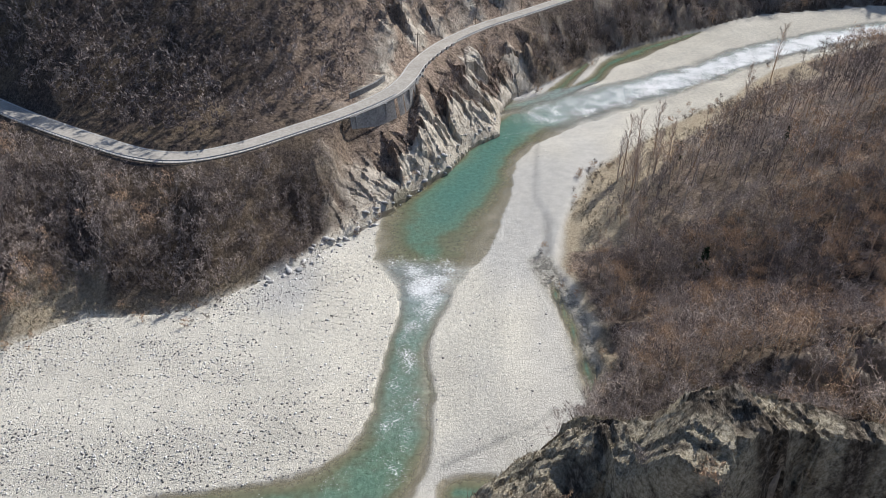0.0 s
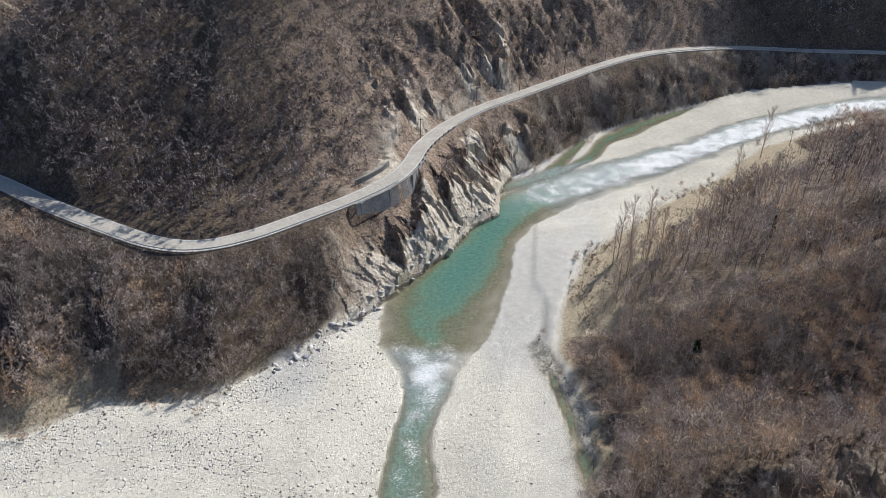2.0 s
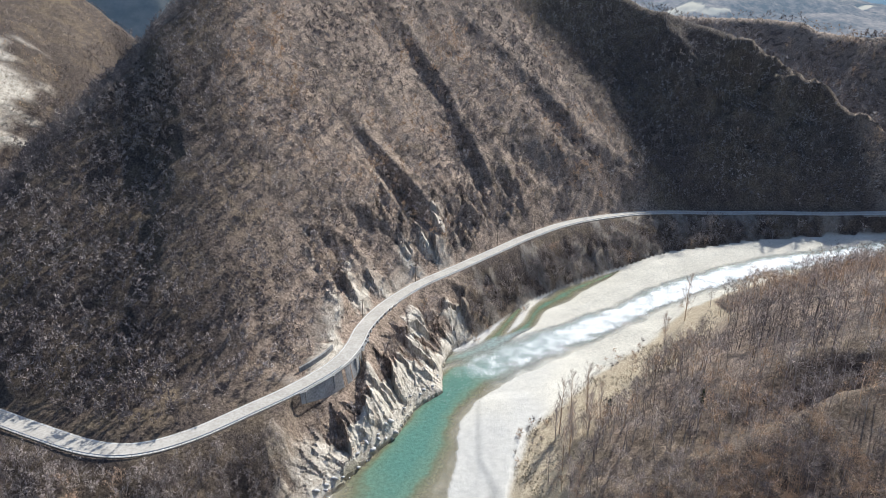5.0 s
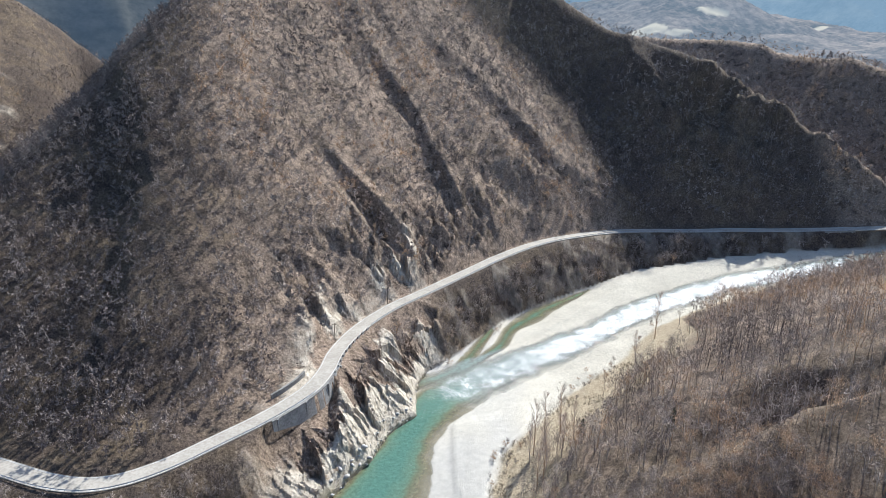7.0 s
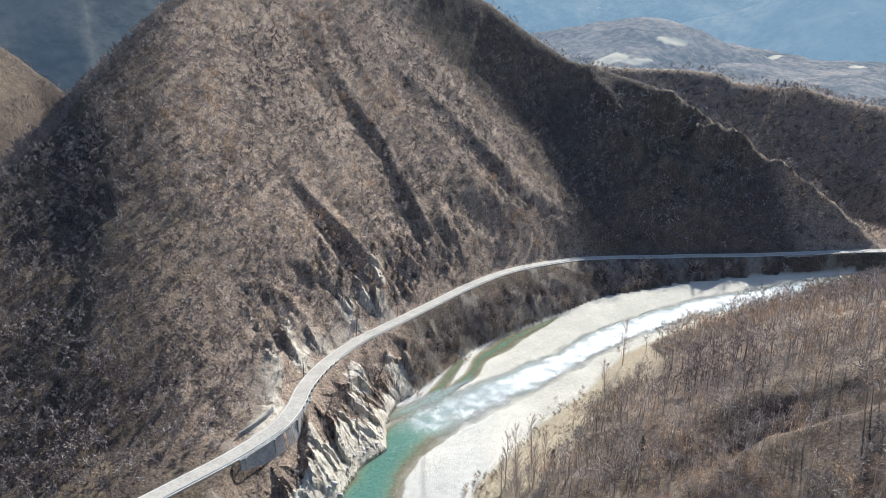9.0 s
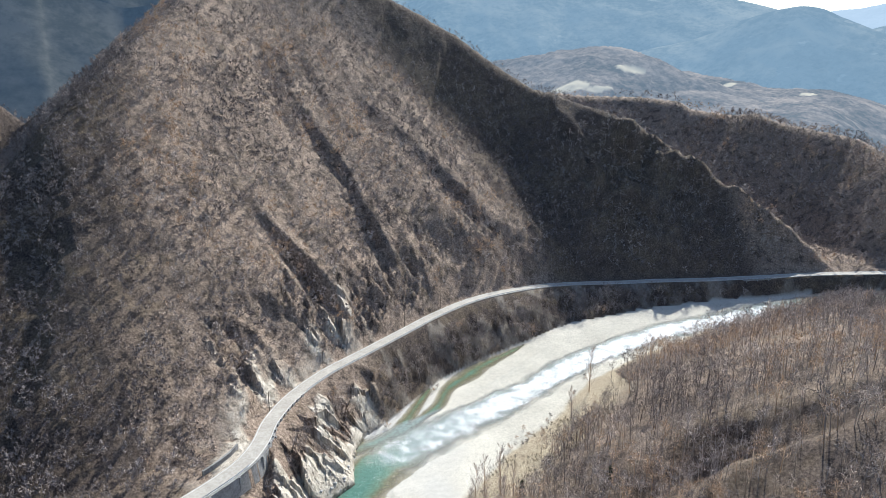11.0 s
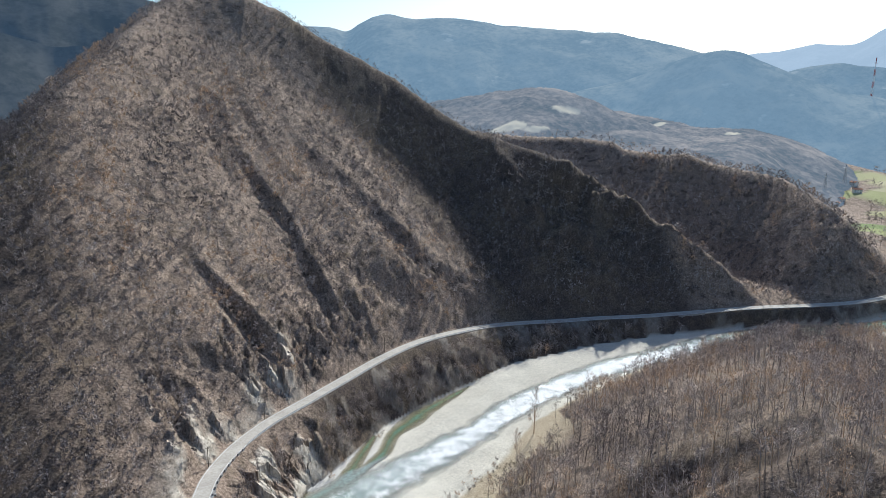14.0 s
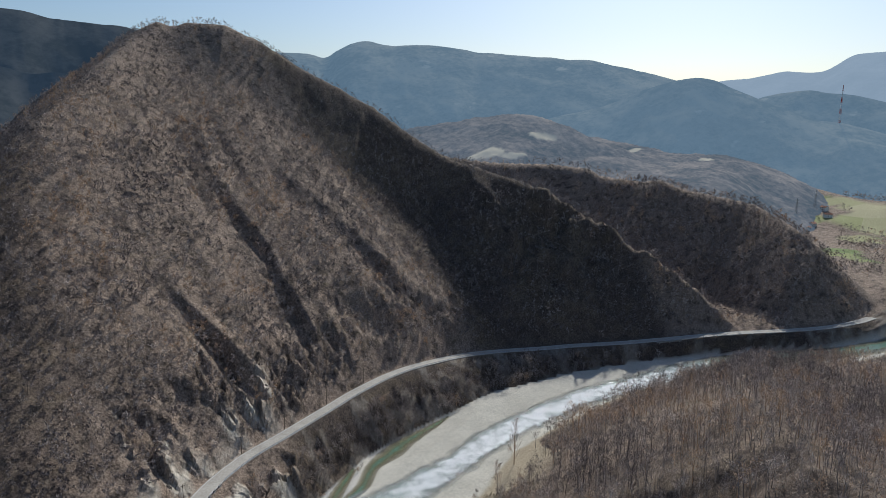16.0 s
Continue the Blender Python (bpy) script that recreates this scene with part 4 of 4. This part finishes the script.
# ---- the road and what belongs to it ----
def part(name, bm, material, parent=None, label=""):
    """Links a bmesh as one mesh object, under a thing or a part."""
    me = bpy.data.meshes.new(name)
    bm.to_mesh(me)
    bm.free()
    me.materials.append(material)
    ob = new(name, me)
    if parent:
        ob.parent = parent
    return tagged(ob, label)


def thing(name, x, y, z, label, category, group=""):
    ob = new(name)
    ob.location = (x, y, z)
    ob.empty_display_size = 0.2
    return tagged(ob, label, category, group)


def box(bm, x0, x1, y0, y1, z0, z1, m=None):
    v = [bm.verts.new((x, y, z)) for z in (z0, z1) for x, y in ((x0, y0), (x1, y0), (x1, y1), (x0, y1))]
    for f in ((3, 2, 1, 0), (4, 5, 6, 7), (0, 1, 5, 4), (1, 2, 6, 5), (2, 3, 7, 6), (3, 0, 4, 7)):
        bm.faces.new([v[i] for i in f])
    if m:
        bmesh.ops.transform(bm, matrix=m, verts=v)
    return v


def rod(bm, a, b, ra, rb, sides=8):
    """A closed tapered rod."""
    a, b = Vector(a), Vector(b)
    q = (b - a).to_track_quat("Z", "Y")
    rings = [[bm.verts.new(c + q @ Vector((r * math.cos(i * math.tau / sides), r * math.sin(i * math.tau / sides), 0))) for i in range(sides)] for c, r in ((a, ra), (b, rb))]
    for i in range(sides):
        bm.faces.new((rings[0][i], rings[0][(i + 1) % sides], rings[1][(i + 1) % sides], rings[1][i]))
    bm.faces.new(rings[0][::-1])
    bm.faces.new(rings[1])


def even(line, step):
    """Points at even steps along a plan line, in metres, with the unit way at each."""
    p = np.array(line)[:, :2] * K
    s = np.concatenate([[0], np.cumsum(np.hypot(*np.diff(p, axis=0).T))])
    at = np.arange(0, s[-1], step)
    q = np.stack([np.interp(at, s, p[:, 0]), np.interp(at, s, p[:, 1])], -1)
    w = np.gradient(q, axis=0)
    return q, w / np.linalg.norm(w, axis=1)[:, None]


def drop(x):
    return K * float(road_drop(np.array(x / K)))


def strip(bm, q, w, profile, x0=0.0):
    """Sweeps a closed cross-section (offset to the left, height) along q."""
    rings = []
    for (x, y), (ux, uy) in zip(q, w):
        rings.append([bm.verts.new((x - uy * o, y + ux * o, z - drop(x + x0))) for o, z in profile])
    n = len(profile)
    for a, b in zip(rings[:-1], rings[1:]):
        for i in range(n):
            bm.faces.new((a[i], b[i], b[(i + 1) % n], a[(i + 1) % n]))
    bm.faces.new(rings[0])
    bm.faces.new(rings[-1][::-1])


RZ = ROAD_Z * K
ROAD_Q, ROAD_W = even(ROAD, 2.0)


def stretch(x0, x1):
    """The part of the road between two plan x, which grow along it."""
    ok = (ROAD_Q[:, 0] >= x0 * K) & (ROAD_Q[:, 0] <= x1 * K)
    return ROAD_Q[ok], ROAD_W[ok]


bm = bmesh.new()
strip(bm, ROAD_Q, ROAD_W, [(-3.2, RZ - 0.4), (3.3, RZ - 0.4), (3.3, RZ + 0.22), (0, RZ + 0.28), (-3.2, RZ + 0.22)])
road = tagged(part("road", bm, ASPHALT), "pale worn two-lane asphalt road cut into the slope", "road", kind="structure")
for side in (-2.75, 2.8):
    bm = bmesh.new()
    strip(bm, ROAD_Q, ROAD_W, [(side - 0.07, RZ + 0.2), (side + 0.07, RZ + 0.2), (side + 0.07, RZ + 0.275), (side - 0.07, RZ + 0.275)])
    part("edge_line", bm, PAINT, road, "worn white edge line")


def guard_rail(x0, x1, label):
    """A steel rail on posts along the outer edge."""
    q, w = stretch(x0, x1)
    rail = thing("guard_rail", q[0][0], q[0][1], RZ + 0.2, label, "guard rail")
    home = rail.location.copy()
    bm = bmesh.new()
    strip(bm, q - home[:2], w, [(-3.02, 0.42), (-2.94, 0.50), (-3.02, 0.58), (-2.94, 0.66), (-3.02, 0.74), (-3.06, 0.74), (-2.99, 0.66), (-3.06, 0.58), (-2.99, 0.50), (-3.06, 0.42)], home[0])
    part("beam", bm, STEEL, rail)
    bm = bmesh.new()
    box(bm, -0.06, 0.06, -0.05, 0.05, -0.3, 0.78)
    first = part("post", bm, STEEL, rail)
    for i in range(0, len(q), 2):
        (x, y), (ux, uy) = q[i], w[i]
        post = first if i == 0 else first.copy()
        if i:
            scene.collection.objects.link(post)
            post.parent = rail
        post.matrix_basis = Matrix.Translation((x + uy * 3.1 - home[0], y - ux * 3.1 - home[1], -drop(x))) @ Matrix.Rotation(math.atan2(uy, ux), 4, "Z")
    return rail


guard_rail(-122, -14, "long galvanised steel guard rail on the road edge above the river")
guard_rail(2, 160, "galvanised steel guard rail above the dark cliff")


def retaining_wall(name, q, w, offset, top, drops, thick, material, label, pilasters=0):
    """A battered wall along the road with a coping, its foot following drops."""
    wall = thing(name, q[0][0], q[0][1], RZ, label, "retaining wall")
    home = wall.location.copy()
    bm = bmesh.new()
    rings = []
    for (x, y), (ux, uy), d in zip(q, w, drops):
        ring = []
        for o, z in ((offset, top), (offset + thick, top), (offset + thick, -d), (offset - 0.12 * d * np.sign(thick), -d)):
            ring.append(bm.verts.new((x - uy * o - home[0], y + ux * o - home[1], z - drop(x))))
        rings.append(ring)
    for a, b in zip(rings[:-1], rings[1:]):
        for i in range(4):
            bm.faces.new((a[i], b[i], b[(i + 1) % 4], a[(i + 1) % 4]))
    bm.faces.new(rings[0])
    bm.faces.new(rings[-1][::-1])
    bmesh.ops.recalc_face_normals(bm, faces=bm.faces)
    part("wall_body", bm, material, wall)
    bm = bmesh.new()
    s = np.sign(thick)
    lo, hi = sorted((offset - 0.12 * s, offset + thick + 0.1 * s))
    strip(bm, q - home[:2], w, [(lo, top), (hi, top), (hi, top + 0.18), (lo, top + 0.18)], home[0])
    bmesh.ops.recalc_face_normals(bm, faces=bm.faces)
    part("coping", bm, CONCRETE, wall, "pale concrete coping")
    for i in np.linspace(1, len(q) - 2, pilasters).astype(int) if pilasters else ():
        (x, y), (ux, uy) = q[i], w[i]
        bm = bmesh.new()
        box(bm, -0.35, 0.35, -0.35, 0.35, -drops[i], top + 0.1)
        pil = part("pilaster", bm, material, wall)
        pil.matrix_basis = Matrix.Translation((x - uy * (offset - 0.25 * s) - home[0], y + ux * (offset - 0.25 * s) - home[1], -drop(x))) @ Matrix.Rotation(math.atan2(uy, ux), 4, "Z")
    return wall


q, w = stretch(-26, -8.5)
retaining_wall("retaining_wall", q, w, -3.9, 0.1, np.interp(np.linspace(0, 1, len(q)), [0, 0.25, 0.6, 0.85, 1], [3.5, 6.0, 6.8, 6.2, 4.5]), 0.6, STONEWORK,
               "grey stone retaining wall with a concrete coping under the road bend", 4)
q, w = stretch(-22, -11.5)
retaining_wall("bank_wall", q, w, 5.6, 2.4, np.full(len(q), 0.6), 0.5, CONCRETE, "low grey concrete wall holding the bank above the road")
q, w = stretch(243, 262)
retaining_wall("river_wall", q, w, -3.9, 0.1, np.full(len(q), 9.5), 0.6, CONCRETE, "tall pale concrete wall carrying the road above the dark river", 3)

bm = bmesh.new()
v = box(bm, -0.9, 0.9, -0.25, 0.25, -0.3, 0.75)
bmesh.ops.bevel(bm, geom=list(bm.edges), offset=0.06, affect="EDGES")
block = part("parapet_block", bm, STONEWORK)
tagged(block, "dark weathered stone parapet block on the road bend", "parapet block", "parapet blocks round the bend")
q, w = stretch(-10.5, 1)
for i, j in enumerate(range(0, len(q), 2)):
    (x, y), (ux, uy) = q[j], w[j]
    m = Matrix.Translation((x + uy * 3.55, y - ux * 3.55, RZ + 0.2)) @ Matrix.Rotation(math.atan2(uy, ux), 4, "Z")
    if i:
        copy_thing(block, m)
    else:
        block.matrix_basis = m


def utility_pole(x, y, label):
    pole = thing("utility_pole", x * K, y * K, RZ, label, "utility pole", "poles along the road")
    bm = bmesh.new()
    rod(bm, (0, 0, -0.5), (0, 0, 8.2), 0.15, 0.10)
    part("shaft", bm, POLEWOOD, pole)
    bm = bmesh.new()
    box(bm, -0.8, 0.8, -0.06, 0.06, 7.5, 7.62)
    part("crossarm", bm, POLEWOOD, pole)
    for s in (-0.7, 0.7):
        bm = bmesh.new()
        rod(bm, (s, 0, 7.62), (s, 0, 7.8), 0.05, 0.03, 6)
        part("insulator", bm, GLASS, pole)
    return pole


POLES = [(-7.6, 207.5), (11, 235.5), (27.5, 250.5), (46.5, 268.5), (66, 287)]
for x, y in POLES:
    utility_pole(x, y, "thin weathered wooden utility pole beside the road")
for (xa, ya), (xb, yb) in zip(POLES[:-1], POLES[1:]):
    bm = bmesh.new()
    last = None
    a, b = Vector((xa * K, ya * K, RZ + 7.8)), Vector((xb * K, yb * K, RZ + 7.8))
    for i in range(9):
        t = i / 8
        p = a.lerp(b, t) - Vector((0, 0, 2.4 * t * (1 - t)))
        if last:
            rod(bm, last - a, p - a, 0.025, 0.025, 4)
        last = p
    wire = part("overhead_cable", bm, WIRE)
    wire.location = a
    tagged(wire, "thin dark cable slung between two utility poles", "cable", "cables along the road")


# ---- trees that stand out singly ----
def mesh_part(name, geo, material, parent, label=""):
    ob = new(name, soup(name, geo[0], geo[1], material))
    ob.parent = parent
    return tagged(ob, label)


def single_tree(name, label, category, group, tree, material):
    ob = thing(name, 0, 0, 0, label, category, group)
    for key, geo in zip(("trunk", "crown"), tree):
        me = mesh_part(key, geo, material, ob)
        tone = rng.uniform(0.6, 0.9) if name == "poplar" else rng.random() * 0.9
        at = me.data.attributes.new("tone", "FLOAT", "POINT")
        at.data.foreach_set("value", np.full(len(geo[0]), tone, np.float32))
    return ob


def stand(kinds, places, size):
    """Puts one of the kinds at every plan place; the first ones are the originals."""
    for i, (x, y) in enumerate(places):
        m = Matrix.Translation((x * K, y * K, float(height_at(np.array([x]), np.array([y]))[0]) * K)) @ Matrix.Rotation(rng.random() * 6.28, 4, "Z")
        ob = kinds[i % len(kinds)]
        if i >= len(kinds):
            ob = copy_thing(ob, m)
        ob.matrix_basis = m @ Matrix.Scale(rng.uniform(*size), 4)


def poplar(rng, h):
    """A tall narrow tree with steep limbs."""
    wood, fine = [], []
    foot, top = np.array([0, 0, -0.6]), np.array([*rng.normal(size=2) * 0.5, h])
    wood.append(tube(foot, foot + (top - foot) * 0.5, 0.24, 0.14, 6))
    wood.append(tube(foot + (top - foot) * 0.5, top, 0.14, 0, 5))
    for i in range(30):
        f = 0.10 + 0.8 * (i + rng.random()) / 30
        base, a = foot + (top - foot) * f, rng.random() * 6.283
        reach = h * 0.15 * (1.15 - 0.9 * f) * rng.uniform(0.6, 1.2)
        tip = base + np.array([math.cos(a) * reach, math.sin(a) * reach, reach * rng.uniform(1.8, 2.8)])
        wood.append(tube(base, tip, 0.045 * (1.2 - f), 0))
        for j in range(40):
            q = base + (tip - base) * rng.uniform(0.2, 1)
            way = rng.normal(size=3) * 0.45 + np.array([math.cos(a) * 0.4, math.sin(a) * 0.4, 1.0])
            fine.append(blade(q, q + way * h * rng.uniform(0.03, 0.08), 0.02, rng))
    return join(wood), join(fine)


tall = [single_tree("poplar", "tall slender leafless poplar on the dry grass by the gravel", "tree", "poplars on the river bank", poplar(rng, h), TWIG) for h in (25, 22, 19, 17)]
stand(tall, [(47.5, 163), (50, 160), (45.5, 159.5), (49, 155), (52, 168), (47, 151), (54, 158), (97, 211), (112, 229),
             (58, 172), (56, 163), (60, 166), (44, 146)], (0.7, 0.95))
sapling = [single_tree("sapling", "thin pale-brown leafless sapling in the bank thicket", "tree", "saplings in the bank thicket", bare_tree(rng, 9.0, 0.22, 10, 30, width=0.03, long=(0.05, 0.11)), TWIG) for _ in range(5)]
sx, sy = sites(rng, (36, 110, 128, 225), 3.0, lambda x, y, m: m["right"] & (m["dr"] > 9) & (m["dr"] < 22) & (fbm(x / 8, y / 8, 2, 77) + 0.02 * (m["dr"] - 16) > -0.02))
stand(sapling, list(zip(sx, sy))[:140], (0.7, 1.35))
oak = [single_tree("oak_tree", "leafless grey-brown oak on the wooded hill inside the bend", "tree", "trees inside the bend", bare_tree(rng, 8.5, 0.42, 10, 48, width=0.036, long=(0.05, 0.11)), TWIG) for _ in range(6)]
ox, oy = sites(rng, (22, 92, 56, 124), 3.25, lambda x, y, m: m["right"] & (m["dr"] > 5) & (m["rock"] < 0.4) & (m["crag"] < 0.7))
stand(oak, [p for p in zip(ox, oy)][-300:] + [(317, 262)], (0.7, 1.3))
shrub = [single_tree("shrub", "low brown leafless shrub on the dry bank", "shrub", "shrubs on the banks", bare_tree(rng, 2.2, 0.5, 4, 14, stems=4, width=0.035), TWIG) for _ in range(4)]
bx, by = sites(rng, (-110, 120, 92, 250), 4.0, lambda x, y, m: ((m["floor"] & (np.minimum(m["dl"], m["dr"]) < 3.5)) | (m["right"] & (m["dr"] < 5)) | (m["left"] & (m["dl"] < 2.5))) & (m["wet"] < 0.1) & (fbm(x / 9, y / 9, 2, 91) > 0.0))
stand(shrub, [(-51, 104.5), (-50, 105.3), (-47.5, 106.6), (83.4, 203), (23, 131), (22, 129), (-83, 97), (-79, 97.5), (-60, 106)] + list(zip(bx, by))[:150], (0.6, 1.3))


def conifer(h, label):
    ob = thing("conifer", 0, 0, 0, label, "tree", "small conifers")
    mesh_part("trunk", tube((0, 0, -0.5), (0, 0, h), 0.12, 0, 6), POLEWOOD, ob)
    tufts = []
    for i in range(150):
        f = rng.uniform(0.08, 1.0) ** 0.8
        a, r = rng.random() * 6.283, h * 0.26 * (1.04 - f)
        base = np.array([0, 0, h * f])
        tip = base + np.array([math.cos(a) * r, math.sin(a) * r, -0.25 * r + 0.1])
        tufts.append(blade(base, tip, 0.02, rng))
        for g in (0.5, 0.75, 1.0):
            q = base + (tip - base) * g
            tufts.append(blade(q, q + rng.normal(size=3) * 0.35 + np.array([0, 0, 0.15]), 0.16, rng))
    mesh_part("foliage", join(tufts), NEEDLE, ob, "dense dark green needles")
    return ob


stand([conifer(6.5, "small dark green conifer among the bare trees"), conifer(5.5, "dark ivy-green conifer in the leafless wood")],
      [(52, 112), (82, 152), (62, 165)], (0.8, 1.2))

# ---- stones ----
def stone(rng, faces=1):
    """A rounded, uneven stone about one metre across."""
    bm = bmesh.new()
    bmesh.ops.create_icosphere(bm, subdivisions=faces, radius=0.5)
    for v in bm.verts:
        v.co *= 1 + rng.normal() * 0.24
        v.co.z *= 0.62
    vs = np.array([v.co[:] for v in bm.verts])
    ts = np.array([[v.index for v in f.verts] for f in bm.faces])
    bm.free()
    return vs, ts


def pebble(rng):
    """A rough eight-sided cobble about one metre across."""
    v = np.array([(1, 0, 0), (0, 1, 0), (-1, 0, 0), (0, -1, 0), (0, 0, 0.75), (0, 0, -0.75)]) * 0.5
    v = v * rng.uniform(0.75, 1.3, (6, 1)) + rng.normal(size=(6, 3)) * 0.08
    return v, np.array([(0, 1, 4), (1, 2, 4), (2, 3, 4), (3, 0, 4), (1, 0, 5), (2, 1, 5), (3, 2, 5), (0, 3, 5)])


ROCKS = [pebble(rng) for _ in range(8)]
cx, cy = sites(rng, (-95, 30, 66, 215), 0.46, lambda x, y, m: m["floor"] & (m["wet"] < 0.4) & ((m["sand"] < 0.7) | (x < -14))
               & (rng.random(x.shape) < 0.04 + 0.95 * smooth(-12, -45, x) * smooth(-0.18, 0.15, fbm(x / 14, y / 7, 3, 101) + 0.02) + 0.16 * (x < -8)))
p = np.stack([cx * K, cy * K, height_at(cx, cy) * K + 0.02, 0.15 + 0.55 * rng.random(len(cx)) ** 3.2], -1)
tagged(scatter("cobbles", ROCKS, p, rng, COBBLES), "loose pale and dark cobbles strewn over the gravel bar", "stones", kind="stuff")

tagged_boulder = []
for i in range(5):
    v, t = stone(rng, 1)
    me = soup("boulder", v * np.array([1.35, 0.8, 0.8]), t, BOULDER)
    tagged_boulder.append(tagged(new("boulder", me), "pale angular boulder at the foot of the rocky bank", "boulder", "boulders along the bank"))
gx, gy = sites(rng, (-40, 70, 115, 262), 1.6, lambda x, y, m: (np.abs(m["dl"]) < 2.2) & (rng.random(x.shape) > 0.35))
for i, (x, y) in enumerate(list(zip(gx, gy))[:110]):
    m = Matrix.Translation((x * K, y * K, float(height_at(np.array([x]), np.array([y]))[0]) * K)) @ Euler((rng.normal() * 0.3, rng.normal() * 0.3, rng.random() * 6.28)).to_matrix().to_4x4()
    ob = tagged_boulder[i % 5] if i < 5 else copy_thing(tagged_boulder[i % 5], m)
    ob.matrix_basis = m @ Matrix.Scale(0.7 + 1.9 * rng.random() ** 2.5, 4)


# ---- far farmhouses and masts ----
def house(w, d, h):
    """A small plastered farmhouse with a tiled gable roof."""
    ob = thing("house", 0, 0, 0, "small pale plastered farmhouse with a clay tile roof", "house", "farmhouses in the fields")
    bm = bmesh.new()
    box(bm, -w / 2, w / 2, -d / 2, d / 2, -2.0, h)
    for y in (-d / 2, d / 2):
        v = [bm.verts.new(c) for c in ((-w / 2, y, h), (w / 2, y, h), (0, y, h + w * 0.28))]
        bm.faces.new(v)
    part("wall", bm, PLASTER, ob)
    bm = bmesh.new()
    for s in (-1, 1):
        a = math.atan2(w * 0.28, w / 2)
        m = Matrix.Translation((0, 0, h + w * 0.28 + 0.1)) @ Matrix.Rotation(s * a, 4, "Y")
        box(bm, *sorted((0, s * w * 0.64)), -d / 2 - 0.4, d / 2 + 0.4, -0.12, 0.12, m)
    roof_part = part("roof", bm, TILES, ob, "weathered clay tile roof")
    bm = bmesh.new()
    box(bm, w * 0.15, w * 0.15 + 0.7, -0.4, 0.4, h, h + w * 0.28 + 0.9)
    part("chimney", bm, PLASTER, roof_part)
    for s in (-1, 1):
        for i in (-1, 0, 1):
            for z in (1.2, 4.0):
                bm = bmesh.new()
                x = s * w / 2
                box(bm, *sorted((x - 0.1 * s, x + 0.04 * s)), i * d * 0.3 - 0.5, i * d * 0.3 + 0.5, z, z + 1.3)
                part("window", bm, GLASS, ob)
    bm = bmesh.new()
    box(bm, -0.6, 0.6, -d / 2 - 0.05, -d / 2 + 0.1, 0, 2.1)
    part("door", bm, POLEWOOD, ob)
    return ob


houses = [house(6.5, 9, 5), house(7.5, 12, 5.5)]
stand(houses, [(705, 715), (716, 704), (727, 699), (699, 724), (737, 688), (688, 736), (668, 640), (690, 612), (640, 590), (655, 600), (715, 640)], (0.85, 1.05))


def mast(name, h, foot, label, paints):
    """A lattice mast: four legs with rings and braces, in bands."""
    ob = thing(name, 0, 0, 0, label, "mast", "lattice masts")
    bands = 7
    for i in range(bands):
        bm = bmesh.new()
        z0, z1 = h * i / bands - (1 if i == 0 else 0), h * (i + 1) / bands
        r0, r1 = foot * (1 - 0.85 * i / bands), foot * (1 - 0.85 * (i + 1) / bands)
        c = [(1, 1), (-1, 1), (-1, -1), (1, -1)]
        for (ax, ay), (bx, by) in zip(c, c[1:] + c[:1]):
            rod(bm, (ax * r0, ay * r0, z0), (ax * r1, ay * r1, z1), 0.22, 0.2, 4)
            rod(bm, (ax * r0, ay * r0, z0), (bx * r1, by * r1, z1), 0.12, 0.12, 4)
            rod(bm, (ax * r1, ay * r1, z1), (bx * r1, by * r1, z1), 0.12, 0.12, 4)
        part("lattice_section", bm, paints[i % len(paints)], ob)
    for z in (0.72, 0.86):
        bm = bmesh.new()
        box(bm, -foot * 2.2, foot * 2.2, -0.2, 0.2, h * z, h * z + 0.4)
        part("crossarm", bm, paints[0], ob)
    return ob


stand([mast("power_pylon", 38, 2.6, "grey steel lattice power pylon in the fields", [STEEL])], [(652, 621), (700, 640)], (0.8, 0.9))
radio = mast("radio_mast", 74, 1.6, "tall red and white banded lattice radio mast on a hazy ridge", [RED, WHITE])
radio.location = (944 * K, 836 * K, 126 * K)


# ---- dry grass ----
def tuft(rng):
    parts = []
    for i in range(9):
        a = rng.random() * 6.283
        q = np.array([math.cos(a), math.sin(a), 0]) * 0.18 * rng.random()
        parts.append(blade(q, q + np.array([rng.normal() * 0.22, rng.normal() * 0.22, rng.uniform(0.35, 0.8)]), 0.03, rng))
    return join(parts)


TUFTS = [tuft(rng) for _ in range(6)]
tx, ty = sites(rng, (-110, 110, 22, 225), 0.75, lambda x, y, m: (m["grass"] > 0.35) & (m["wet"] < 0.1) & (rng.random(x.shape) < np.where((x < 0) | (y < 70), 0.8, 0.9 * smooth(-0.05, 0.2, fbm(x / 5, y / 5, 3, 66)))))
p = np.stack([tx * K, ty * K, height_at(tx, ty) * K - 0.05, rng.uniform(0.7, 1.8, len(tx))], -1)
tagged(scatter("dry_grass", TUFTS, p, rng, STRAW), "straw-coloured dry grass tufts on the banks and crag", "grass", kind="stuff")
kx, ky = sites(rng, (0, 60, 24, 60), 2.6, lambda x, y, m: (m["crag"] > 0.5) & (rng.random(x.shape) < 0.6))
for x, y in list(zip(kx, ky))[:70]:
    m = Matrix.Translation((x * K, y * K, float(terrain(np.array([x]), np.array([y]))[0][0]) * K)) @ Matrix.Rotation(rng.random() * 6.28, 4, "Z")
    ob = copy_thing(shrub[int(rng.integers(0, 4))], m)
    ob.matrix_basis = m @ Matrix.Scale(rng.uniform(0.6, 1.4), 4)
    tagged(ob, "bare scrubby bush clinging to the rock crag")
